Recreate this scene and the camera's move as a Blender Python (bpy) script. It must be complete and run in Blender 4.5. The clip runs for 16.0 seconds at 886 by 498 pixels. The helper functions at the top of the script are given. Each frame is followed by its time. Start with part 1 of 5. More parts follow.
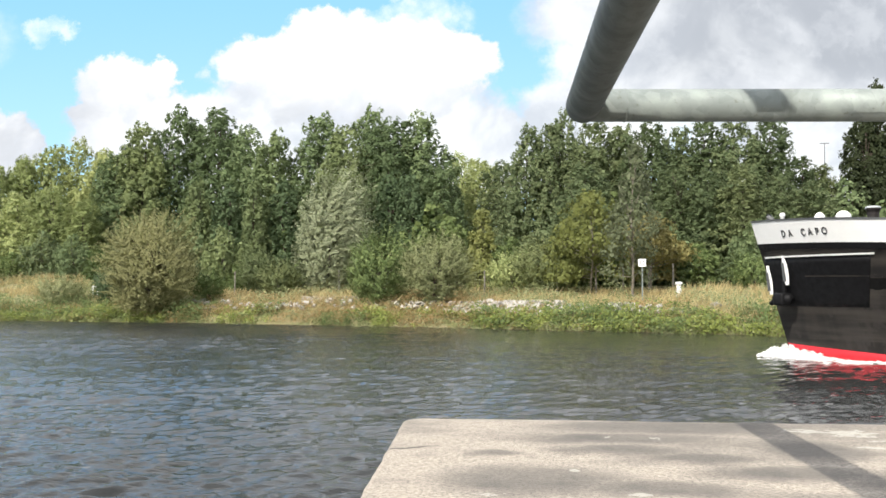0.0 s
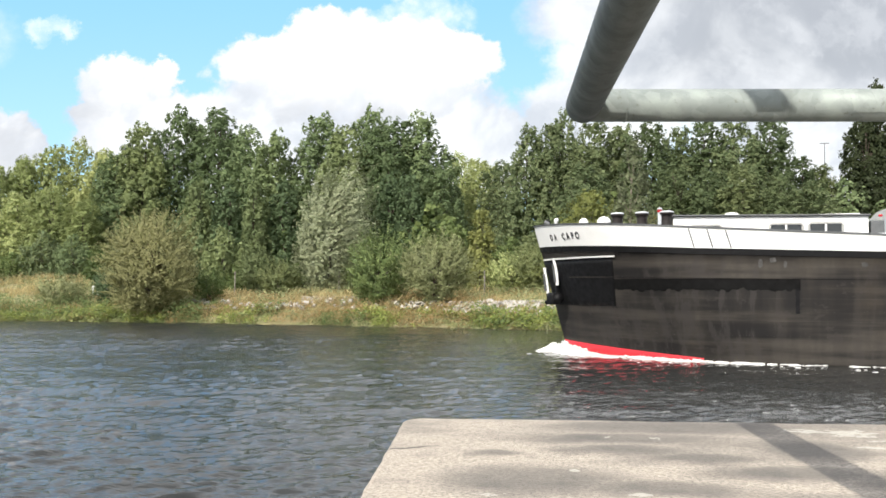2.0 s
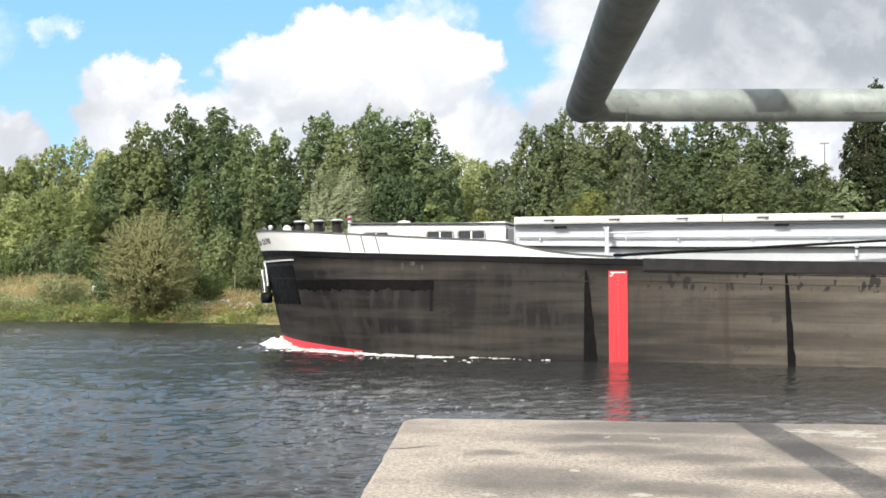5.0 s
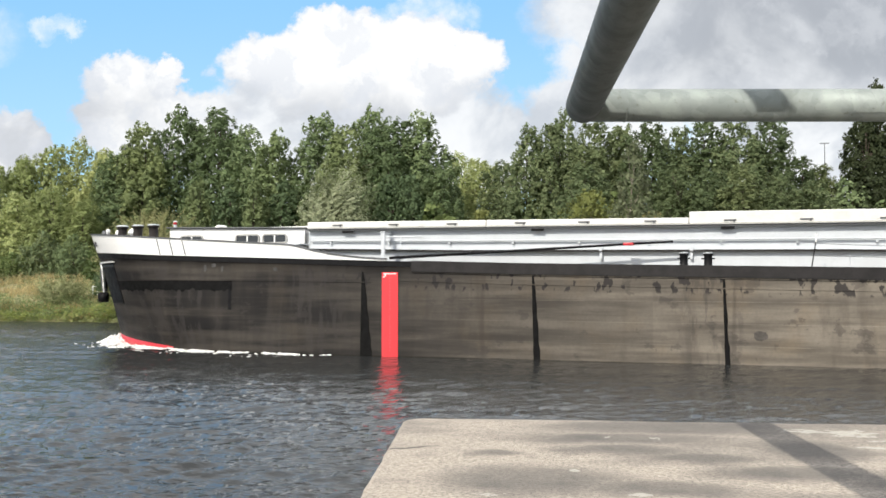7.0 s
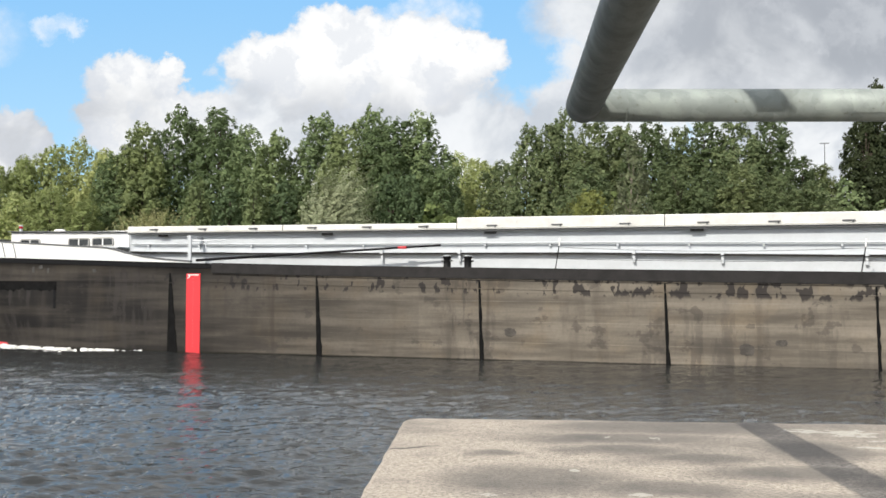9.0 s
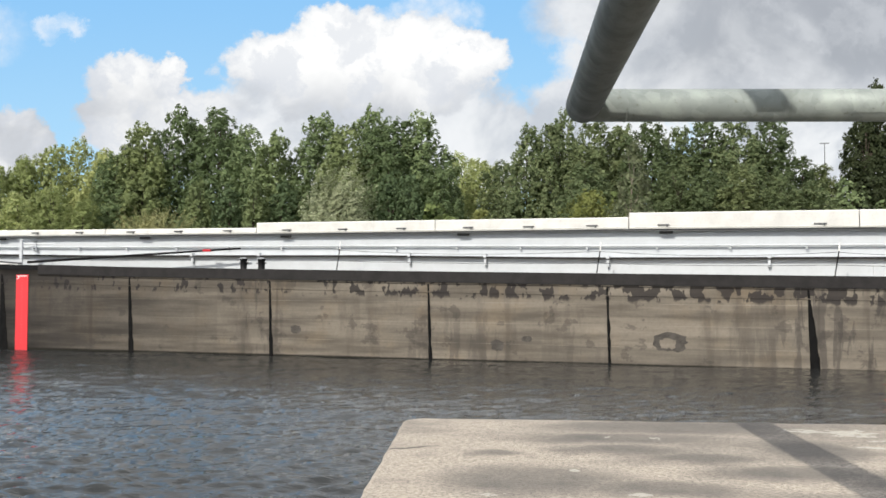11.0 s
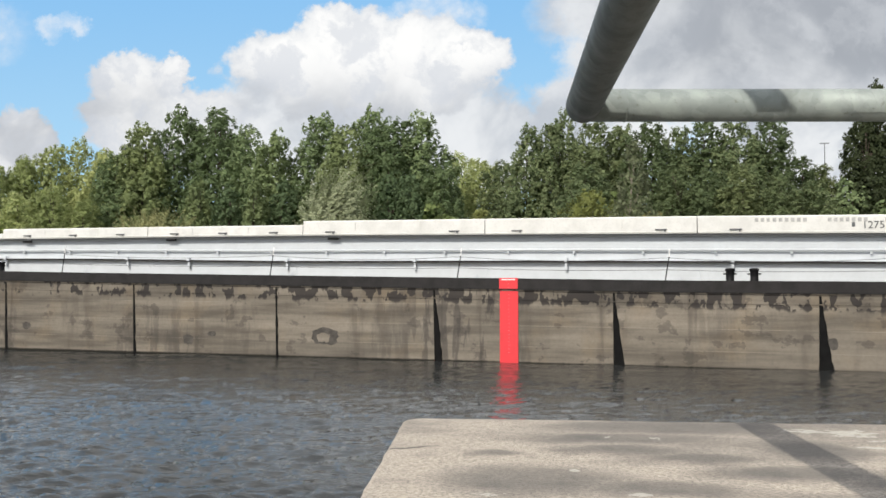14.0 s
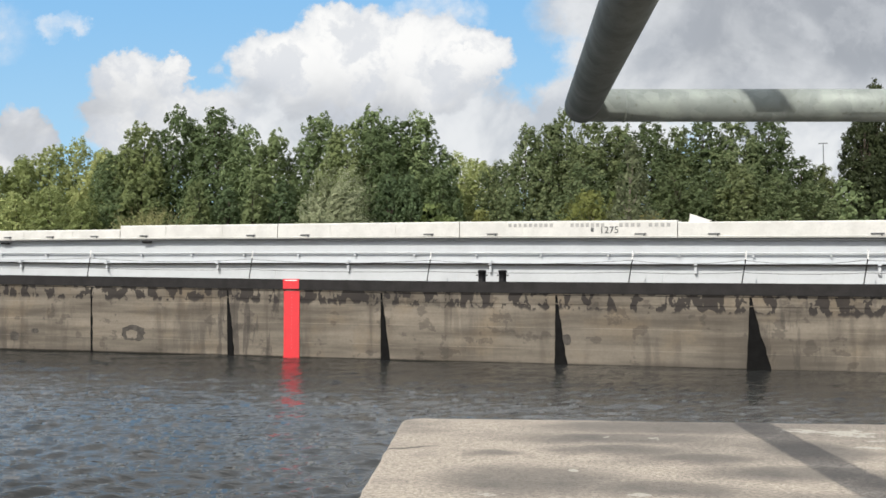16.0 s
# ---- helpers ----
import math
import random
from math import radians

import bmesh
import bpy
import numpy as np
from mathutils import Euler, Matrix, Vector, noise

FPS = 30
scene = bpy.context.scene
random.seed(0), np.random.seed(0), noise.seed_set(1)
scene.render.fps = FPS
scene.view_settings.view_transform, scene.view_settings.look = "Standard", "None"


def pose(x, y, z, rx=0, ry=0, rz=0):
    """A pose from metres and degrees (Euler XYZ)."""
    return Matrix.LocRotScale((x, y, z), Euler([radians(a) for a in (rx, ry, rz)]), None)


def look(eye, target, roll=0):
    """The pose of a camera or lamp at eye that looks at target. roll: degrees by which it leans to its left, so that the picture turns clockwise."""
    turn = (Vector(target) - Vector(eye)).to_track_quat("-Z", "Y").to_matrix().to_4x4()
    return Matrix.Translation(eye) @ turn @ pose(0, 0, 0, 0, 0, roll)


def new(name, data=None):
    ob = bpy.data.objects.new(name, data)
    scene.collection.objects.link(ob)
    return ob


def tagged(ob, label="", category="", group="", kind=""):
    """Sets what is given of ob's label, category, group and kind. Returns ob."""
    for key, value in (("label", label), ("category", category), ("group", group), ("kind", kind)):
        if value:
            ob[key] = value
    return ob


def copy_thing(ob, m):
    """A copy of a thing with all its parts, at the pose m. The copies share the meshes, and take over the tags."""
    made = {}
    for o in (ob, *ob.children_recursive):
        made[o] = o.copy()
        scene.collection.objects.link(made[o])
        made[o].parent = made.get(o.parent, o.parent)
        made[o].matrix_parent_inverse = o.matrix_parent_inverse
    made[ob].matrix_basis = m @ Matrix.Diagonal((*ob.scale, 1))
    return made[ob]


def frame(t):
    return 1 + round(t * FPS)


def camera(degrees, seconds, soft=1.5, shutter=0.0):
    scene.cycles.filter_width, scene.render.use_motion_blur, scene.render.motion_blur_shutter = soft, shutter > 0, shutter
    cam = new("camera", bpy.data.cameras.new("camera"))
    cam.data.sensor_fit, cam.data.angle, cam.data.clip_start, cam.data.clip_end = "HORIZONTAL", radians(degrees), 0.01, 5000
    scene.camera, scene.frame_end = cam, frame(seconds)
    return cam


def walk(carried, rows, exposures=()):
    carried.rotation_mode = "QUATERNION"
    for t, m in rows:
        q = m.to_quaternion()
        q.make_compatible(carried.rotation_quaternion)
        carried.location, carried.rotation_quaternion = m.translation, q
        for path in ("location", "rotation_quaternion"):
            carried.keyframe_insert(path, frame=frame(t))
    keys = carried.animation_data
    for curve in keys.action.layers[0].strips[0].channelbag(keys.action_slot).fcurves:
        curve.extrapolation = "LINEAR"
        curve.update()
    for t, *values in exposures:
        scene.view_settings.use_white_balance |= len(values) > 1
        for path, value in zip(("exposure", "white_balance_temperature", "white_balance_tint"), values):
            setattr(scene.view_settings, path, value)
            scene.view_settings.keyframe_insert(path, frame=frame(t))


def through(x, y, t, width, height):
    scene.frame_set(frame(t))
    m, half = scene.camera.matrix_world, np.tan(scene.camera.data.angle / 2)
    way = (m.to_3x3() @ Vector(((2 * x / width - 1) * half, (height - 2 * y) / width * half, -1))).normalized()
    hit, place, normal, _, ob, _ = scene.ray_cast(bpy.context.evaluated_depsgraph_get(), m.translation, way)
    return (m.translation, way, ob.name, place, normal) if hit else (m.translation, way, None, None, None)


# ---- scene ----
cam = camera(50, 16.0, soft=1.6)
STAND = pose(0, 0, 1.9, 90 + 2.47, 0, 0)
walk(cam, [(0.0, STAND), (14.4, STAND), (16.0, pose(0, 0, 1.9, 90 + 2.47, 0, -0.07))],
     exposures=[(0.0, 0.4), (4.0, 0.33), (7.0, 0.15), (9.0, 0.07), (12.0, 0.0), (16.0, -0.1)])

# ---- the canal's own axes: u along the barge's course, w across towards the far bank ----
COURSE = radians(18.62)
ALONG = Vector((-math.cos(COURSE), math.sin(COURSE), 0))
ACROSS = Vector((math.sin(COURSE), math.cos(COURSE), 0))
HEADING = 180 - 18.62


def at(u, w, z=0.0):
    return ALONG * u + ACROSS * w + Vector((0, 0, z))


def bank_edge(u):
    return float(np.interp(u, [-60, -10, 0, 6, 15, 29, 45, 90], [40.5, 41.3, 42.0, 43.3, 45.6, 47.0, 47.0, 47.0]))


def bank_height(u, w):
    d = w - bank_edge(u)
    z = float(np.interp(d, [-6, -1.2, 0, 0.6, 2.2, 3.6, 6, 12, 19, 28, 40], [-2.5, -0.5, -0.06, 0.25, 0.75, 1.15, 1.35, 2.0, 2.6, 5.2, 5.6]))
    z += float(np.interp(u, [34, 46], [0.0, 0.95]) * np.interp(d, [3.5, 9.0, 20.0, 30.0], [0.0, 1.0, 1.0, 0.0]))
    if d > 0:
        z += 0.16 * min(1, d / 3) * noise.noise((u * 0.35, w * 0.35, 1.0)) + 0.05 * min(1, d) * noise.noise((u * 1.3, w * 1.3, 4.0))
    return z


# ---- light ----
SUN_WAY = Vector((0.63, 0.90, -1.0))
sun = new("sun", bpy.data.lights.new("sun", "SUN"))
sun.data.energy, sun.data.angle, sun.data.color = 4.5, radians(0.6), (1.0, 0.94, 0.84)
sun.matrix_world = look((0, 0, 60), Vector((0, 0, 60)) + SUN_WAY)

world = bpy.data.worlds.new("world")
scene.world = world
world.use_nodes = True
wn, wl = world.node_tree.nodes, world.node_tree.links
sky = wn.new("ShaderNodeTexSky")
sky.sky_type, sky.sun_disc = "NISHITA", False
sky.sun_elevation, sky.sun_rotation = radians(42.3), radians(215)
wco = wn.new("ShaderNodeTexCoord")
wno = wn.new("ShaderNodeTexNoise")
wno.inputs["Scale"].default_value, wno.inputs["Detail"].default_value = 3.2, 6
wl.new(wco.outputs["Generated"], wno.inputs["Vector"])
wra = wn.new("ShaderNodeValToRGB")
wra.color_ramp.elements[0].position, wra.color_ramp.elements[1].position = 0.33, 0.49
wl.new(wno.outputs["Fac"], wra.inputs["Fac"])
wsc = wn.new("ShaderNodeVectorMath")
wsc.operation = "SCALE"
wsc.inputs["Scale"].default_value = 0.15
wl.new(sky.outputs["Color"], wsc.inputs[0])
wmx = wn.new("ShaderNodeMix")
wmx.data_type = "RGBA"
wl.new(wra.outputs["Color"], wmx.inputs["Factor"])
wl.new(wsc.outputs["Vector"], wmx.inputs["A"])
wmx.inputs["B"].default_value = (1.08, 1.09, 1.11, 1)
wbg = wn["Background"]
wl.new(wmx.outputs["Result"], wbg.inputs["Color"])
wbg.inputs["Strength"].default_value = 1.0


# ---- materials ----
class Nodes:
    """A small hand for wiring node materials."""

    def __init__(self, name):
        self.mat = bpy.data.materials.new(name)
        self.mat.use_nodes = True
        self.n, self.l = self.mat.node_tree.nodes, self.mat.node_tree.links
        self.b = self.n["Principled BSDF"]
        self.co = self.n.new("ShaderNodeTexCoord")

    def put(self, socket, value):
        if isinstance(value, bpy.types.NodeSocket):
            self.l.new(value, socket)
        elif isinstance(value, tuple) and len(value) == 3 and socket.type == "RGBA":
            socket.default_value = (*value, 1)
        else:
            socket.default_value = value

    def coord(self, kind="Object", scale=(1, 1, 1)):
        m = self.n.new("ShaderNodeMapping")
        m.inputs["Scale"].default_value = scale
        self.l.new(self.co.outputs[kind], m.inputs["Vector"])
        return m.outputs["Vector"]

    def noise(self, scale, detail=4, vec=None, rough=0.55, dist=0.0):
        t = self.n.new("ShaderNodeTexNoise")
        t.inputs["Scale"].default_value, t.inputs["Detail"].default_value = scale, detail
        t.inputs["Roughness"].default_value, t.inputs["Distortion"].default_value = rough, dist
        self.l.new(vec or self.co.outputs["Object"], t.inputs["Vector"])
        return t.outputs["Fac"]

    def voronoi(self, scale, vec=None, out="Distance"):
        t = self.n.new("ShaderNodeTexVoronoi")
        t.inputs["Scale"].default_value = scale
        self.l.new(vec or self.co.outputs["Object"], t.inputs["Vector"])
        return t.outputs[out]

    def mix(self, fac, a, b, blend="MIX"):
        m = self.n.new("ShaderNodeMix")
        m.data_type, m.blend_type = "RGBA", blend
        self.put(m.inputs["Factor"], fac)
        self.put(m.inputs["A"], a)
        self.put(m.inputs["B"], b)
        return m.outputs["Result"]

    def math(self, op, a, b=0.0, clamp=False):
        m = self.n.new("ShaderNodeMath")
        m.operation, m.use_clamp = op, clamp
        self.put(m.inputs[0], a)
        self.put(m.inputs[1], b)
        return m.outputs[0]

    def vmath(self, op, a, b=(0, 0, 0)):
        m = self.n.new("ShaderNodeVectorMath")
        m.operation = op
        self.put(m.inputs[0], a)
        self.put(m.inputs[1], b)
        return m

    def split(self, vec=None):
        s = self.n.new("ShaderNodeSeparateXYZ")
        self.l.new(vec or self.co.outputs["Object"], s.inputs[0])
        return s.outputs

    def step(self, value, lo, hi, a=0.0, b=1.0):
        m = self.n.new("ShaderNodeMapRange")
        m.interpolation_type = "SMOOTHSTEP"
        for k, v in zip(("From Min", "From Max", "To Min", "To Max"), (lo, hi, a, b)):
            m.inputs[k].default_value = v
        self.put(m.inputs["Value"], value)
        return m.outputs["Result"]

    def rand(self):
        return self.n.new("ShaderNodeObjectInfo").outputs["Random"]

    def island(self):
        return self.n.new("ShaderNodeNewGeometry").outputs["Random Per Island"]

    def done(self, color, rough=0.6, metal=0.0, bump=None, strength=0.3, dist=0.01):
        self.put(self.b.inputs["Base Color"], color)
        self.put(self.b.inputs["Roughness"], rough)
        self.put(self.b.inputs["Metallic"], metal)
        if bump is not None:
            k = self.n.new("ShaderNodeBump")
            k.inputs["Strength"].default_value, k.inputs["Distance"].default_value = strength, dist
            self.l.new(bump, k.inputs["Height"])
            self.l.new(k.outputs["Normal"], self.b.inputs["Normal"])
        return self.mat


def plain(name, color, rough=0.5, metal=0.0, wear=0.15, scale=6.0, gloss=0.5):
    k = Nodes(name)
    k.b.inputs["Specular IOR Level"].default_value = gloss
    f = k.noise(scale, 6)
    g = k.noise(scale * 9, 3)
    c = k.mix(k.step(f, 0.3, 0.75), color, tuple(v * (1 - wear) for v in color))
    c = k.mix(k.step(g, 0.45, 0.8, 0, 0.5), c, tuple(v * (1 - 1.6 * wear) for v in color))
    return k.done(c, k.step(f, 0.2, 0.8, max(0.05, rough - 0.12), min(1, rough + 0.12)), metal, g, 0.15, 0.004)


def leaf_material(name, dark, light, through=0.24, rough=0.6):
    k = Nodes(name)
    c = k.mix(k.island(), dark, light)
    own = k.rand()
    c = k.mix(k.step(own, 0.3, 1.0, 0.0, 0.75), c, tuple(0.55 * a + 0.45 * b for a, b in zip(light, (0.20, 0.20, 0.05))))
    c = k.mix(k.step(k.math("FRACT", k.math("MULTIPLY", own, 7.3)), 0.2, 1.0, 0.0, 0.85), c, tuple(v * 0.8 for v in dark))
    big = k.noise(0.5, 2)
    c = k.mix(k.step(big, 0.35, 0.7, 0, 0.4), c, tuple(v * 0.75 for v in dark))
    k.done(c, rough)
    k.b.inputs["Specular IOR Level"].default_value = 0.18
    t = k.n.new("ShaderNodeBsdfTranslucent")
    k.put(t.inputs["Color"], k.mix(0.5, c, light))
    m = k.n.new("ShaderNodeMixShader")
    m.inputs["Fac"].default_value = through
    k.l.new(k.b.outputs[0], m.inputs[1])
    k.l.new(t.outputs[0], m.inputs[2])
    k.l.new(m.outputs[0], k.n["Material Output"].inputs["Surface"])
    return k.mat


def hull_material():
    k = Nodes("weathered_hull_paint")
    x, y, z = k.split()
    streak = k.noise(1.0, 5, k.coord(scale=(1.7, 1.7, 0.30)))
    band = k.noise(1.0, 5, k.coord(scale=(0.22, 0.22, 2.6)))
    blot = k.noise(0.8, 5)
    fine = k.noise(14, 5)
    c = k.mix(k.step(band, 0.32, 0.68), (0.108, 0.094, 0.077), (0.262, 0.230, 0.188))
    c = k.mix(k.step(streak, 0.52, 0.72, 0, 0.45), c, (0.070, 0.060, 0.050))
    c = k.mix(k.step(blot, 0.48, 0.7, 0, 0.45), c, (0.245, 0.19, 0.128))
    c = k.mix(k.step(fine, 0.3, 0.8, 0, 0.22), c, (0.075, 0.066, 0.056))
    # courses of plating, each a shade of its own
    course = k.math("ADD", z, k.math("MULTIPLY", x, -0.006))
    cell = k.n.new("ShaderNodeCombineXYZ")
    k.put(cell.inputs[0], k.math("FLOOR", k.math("MULTIPLY", x, 0.196)))
    k.put(cell.inputs[1], k.math("FLOOR", k.math("MULTIPLY", course, 1.75)))
    wn_ = k.n.new("ShaderNodeTexWhiteNoise")
    k.l.new(cell.outputs[0], wn_.inputs["Vector"])
    c = k.mix(k.math("MULTIPLY", wn_.outputs["Value"], 0.38), c, (0.085, 0.078, 0.068))
    fr_ = k.math("FRACT", k.math("MULTIPLY", course, 1.75))
    seam = k.math("MULTIPLY", k.math("SUBTRACT", 1.0, k.step(fr_, 0.0, 0.06)), k.step(blot, 0.4, 0.6, 0.05, 0.4))
    c = k.mix(seam, c, (0.33, 0.30, 0.25))
    # black paint towards the stem, darkened further with cloud shade mixed into its colour
    bow_shade = k.math("MULTIPLY", k.step(k.math("ADD", x, k.math("MULTIPLY", blot, 3.0)), -26.0, -8.0), k.math("MULTIPLY", k.step(band, 0.35, 0.62, 0.97, 0.84), k.step(streak, 0.4, 0.66, 1.0, 0.9)))
    c = k.mix(bow_shade, c, (0.0145, 0.014, 0.0145))
    # patches of touched-up black paint under the rubbing strake, which falls aft
    fall = k.math("ADD", z, k.math("MULTIPLY", x, -0.0165))
    fall = k.math("ADD", fall, k.math("MULTIPLY", k.noise(1.0, 2, k.coord(scale=(5, 5, 0.5))), 0.30))
    patch = k.noise(1.0, 3, k.coord(scale=(4.0, 4.0, 2.6)), 0.5, 0.15)
    aft = k.step(x, -19.0, -30.0, 0.43, 0.525)
    zone = k.math("MULTIPLY", k.step(fall, 2.26, 2.36), k.math("SUBTRACT", 1.0, k.step(fall, 2.9, 3.0)))
    zone = k.math("MULTIPLY", zone, k.step(k.math("ADD", patch, k.math("SUBTRACT", aft, 0.5)), 0.515, 0.545))
    zone = k.math("MULTIPLY", zone, k.step(x, -8.0, -13.0))
    c = k.mix(k.math("MULTIPLY", zone, 0.85), c, (0.024, 0.022, 0.023))
    group = k.step(k.noise(1.0, 2, k.coord(scale=(0.16, 0.16, 0.05))), 0.5, 0.62)
    stain = k.math("MULTIPLY", group, k.step(k.noise(1.0, 5, k.coord(scale=(3.4, 3.4, 0.55)), 0.65, 0.3), 0.5, 0.58))
    c = k.mix(k.math("MULTIPLY", stain, 0.55), c, (0.045, 0.041, 0.04))
    odd = k.math("MULTIPLY", k.step(k.noise(1.0, 6, k.coord(scale=(1.5, 1.5, 1.9)), 0.62), 0.59, 0.63), 0.42)
    c = k.mix(odd, c, (0.045, 0.040, 0.038))
    drip = k.noise(1.0, 3, k.coord(scale=(1.5, 1.5, 0.10)))
    c = k.mix(k.math("MULTIPLY", k.step(drip, 0.64, 0.72), 0.4), c, (0.04, 0.034, 0.03))
    # slime and wet steel just over the water
    c = k.mix(k.step(k.math("ADD", k.math("ADD", z, k.math("MULTIPLY", x, -0.003)), k.math("MULTIPLY", fine, 0.06)), 0.10, 0.04), c, (0.018, 0.017, 0.014))
    k.b.inputs["Specular IOR Level"].default_value = 0.10
    return k.done(c, k.step(streak, 0.3, 0.7, 0.48, 0.68), 0.0, k.math("ADD", k.math("MULTIPLY", blot, 0.8), k.math("MULTIPLY", fine, 0.25)), 0.35, 0.02)


def concrete_material(name, base=(0.385, 0.336, 0.280), stain=(0.098, 0.090, 0.082), blotches=False):
    k = Nodes(name)
    grain = k.split(k.voronoi(150, None, "Color"))[0]
    grain = k.math("ADD", k.math("MULTIPLY", grain, 0.45), k.math("MULTIPLY", k.step(k.noise(70, 4, None, 0.7), 0.32, 0.68), 0.55))
    pit = k.noise(160, 3)
    soft = k.noise(1.0, 3, k.coord(scale=(0.9, 2.0, 1.0)), 0.55, 0.25)
    mid = k.noise(7, 5)
    c = k.mix(grain, tuple(v * 0.5 for v in base), tuple(min(1, v * 1.4) for v in base))
    c = k.mix(k.step(soft, 0.43, 0.60, 0, 0.45), c, stain)
    c = k.mix(k.step(mid, 0.5, 0.8, 0, 0.5), c, stain)
    if blotches:
        # dark stained patches with soft, wobbling edges on the slab
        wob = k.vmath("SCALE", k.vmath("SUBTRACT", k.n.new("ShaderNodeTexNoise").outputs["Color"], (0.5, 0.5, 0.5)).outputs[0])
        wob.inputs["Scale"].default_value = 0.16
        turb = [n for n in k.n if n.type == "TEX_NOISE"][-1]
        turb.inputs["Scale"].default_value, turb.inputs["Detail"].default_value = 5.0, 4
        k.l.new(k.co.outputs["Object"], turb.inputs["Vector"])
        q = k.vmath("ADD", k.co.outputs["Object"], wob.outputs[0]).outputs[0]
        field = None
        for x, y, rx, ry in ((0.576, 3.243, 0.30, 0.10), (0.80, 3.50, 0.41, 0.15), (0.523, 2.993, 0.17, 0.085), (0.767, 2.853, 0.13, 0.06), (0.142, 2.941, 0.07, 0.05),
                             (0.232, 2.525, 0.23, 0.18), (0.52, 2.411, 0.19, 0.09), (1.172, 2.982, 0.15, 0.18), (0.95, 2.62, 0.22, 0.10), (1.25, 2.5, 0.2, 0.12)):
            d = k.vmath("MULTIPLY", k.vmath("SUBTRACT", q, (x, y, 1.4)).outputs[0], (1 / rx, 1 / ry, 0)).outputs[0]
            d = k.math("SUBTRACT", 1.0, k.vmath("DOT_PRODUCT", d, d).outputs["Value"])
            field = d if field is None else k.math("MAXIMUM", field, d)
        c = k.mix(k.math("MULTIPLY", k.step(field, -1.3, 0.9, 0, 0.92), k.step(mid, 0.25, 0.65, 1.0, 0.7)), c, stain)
        # pale lichen and splashes of lime
        pale = None
        for x, y, rx, ry in ((0.717, 3.23, 0.028, 0.03), (0.559, 3.255, 0.014, 0.025), (0.108, 2.351, 0.04, 0.03), (0.479, 2.351, 0.034, 0.02), (1.281, 3.40, 0.09, 0.06),
                             (1.408, 3.33, 0.11, 0.09), (1.344, 3.014, 0.05, 0.05), (0.363, 2.658, 0.012, 0.02), (1.47, 3.16, 0.06, 0.05)):
            d = k.vmath("MULTIPLY", k.vmath("SUBTRACT", k.co.outputs["Object"], (x, y, 1.4)).outputs[0], (1 / rx, 1 / ry, 0)).outputs[0]
            d = k.math("SUBTRACT", 1.0, k.vmath("DOT_PRODUCT", d, d).outputs["Value"])
            pale = d if pale is None else k.math("MAXIMUM", pale, d)
        pale = k.math("ADD", pale, k.math("MULTIPLY", k.math("SUBTRACT", k.noise(26, 4, None, 0.6), 0.5), 6.5))
        c = k.mix(k.step(pale, 0.3, 0.7, 0, 0.6), c, (0.52, 0.50, 0.44))
        # a hair crack across the worn corner
        x, y, z = k.split(q)
        line = k.math("ABSOLUTE", k.math("SUBTRACT", k.math("ADD", y, k.math("MULTIPLY", x, -0.35)), 3.07))
        crack = k.math("MULTIPLY", k.step(line, 0.022, 0.008), k.step(x, -0.01, -0.06))
        c = k.mix(k.math("MULTIPLY", crack, 0.85), c, (0.05, 0.045, 0.04))
    c = k.mix(k.step(pit, 0.6, 0.68), c, (0.06, 0.055, 0.05))
    h = k.math("ADD", k.math("MULTIPLY", grain, 0.5), k.math("ADD", pit, k.math("MULTIPLY", mid, 1.5)))
    return k.done(c, 0.85, 0, h, 0.55, 0.006)


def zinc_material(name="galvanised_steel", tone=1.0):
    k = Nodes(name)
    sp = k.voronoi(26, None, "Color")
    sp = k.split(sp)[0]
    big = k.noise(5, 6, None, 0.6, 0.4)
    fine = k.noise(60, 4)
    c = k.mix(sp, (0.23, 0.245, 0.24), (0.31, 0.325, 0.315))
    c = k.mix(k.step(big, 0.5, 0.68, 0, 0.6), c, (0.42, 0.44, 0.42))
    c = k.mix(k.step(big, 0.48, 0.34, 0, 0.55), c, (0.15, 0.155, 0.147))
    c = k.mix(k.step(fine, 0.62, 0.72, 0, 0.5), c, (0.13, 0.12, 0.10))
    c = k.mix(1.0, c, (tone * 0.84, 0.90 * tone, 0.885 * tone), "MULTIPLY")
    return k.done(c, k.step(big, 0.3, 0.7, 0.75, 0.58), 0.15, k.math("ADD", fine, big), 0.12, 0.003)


def water_material():
    k = Nodes("canal_water")
    x, y, z = k.split()
    v = k.coord(scale=(0.8, 2.3, 1.0))
    a = k.noise(8.0, 2, v, 0.5, 0.3)
    b = k.noise(22.0, 2, v, 0.5, 0.2)
    hgt = k.math("ADD", a, k.math("MULTIPLY", b, 0.32))
    c = k.mix(k.noise(0.05, 2), (0.017, 0.020, 0.022), (0.026, 0.026, 0.024))
    k.done(c, k.math("ADD", 0.03, k.math("MULTIPLY", k.step(x, 3.0, -9.0), k.step(y, 12.0, 32.0, 0.0, 0.16))), 0, hgt, 0.8, 0.013)
    k.b.inputs["IOR"].default_value = 1.33
    return k.mat


def ground_material():
    k = Nodes("bank_soil_and_grass")
    a, b, f = k.noise(0.35, 4), k.noise(2.2, 5), k.noise(22, 4)
    c = k.mix(k.step(a, 0.4, 0.6), (0.25, 0.215, 0.105), (0.13, 0.145, 0.048))
    c = k.mix(k.step(b, 0.45, 0.7, 0, 0.7), c, (0.30, 0.25, 0.145))
    c = k.mix(k.step(f, 0.45, 0.75, 0, 0.6), c, (0.06, 0.06, 0.025))
    return k.done(c, 0.95, 0, k.math("ADD", b, f), 0.8, 0.06)


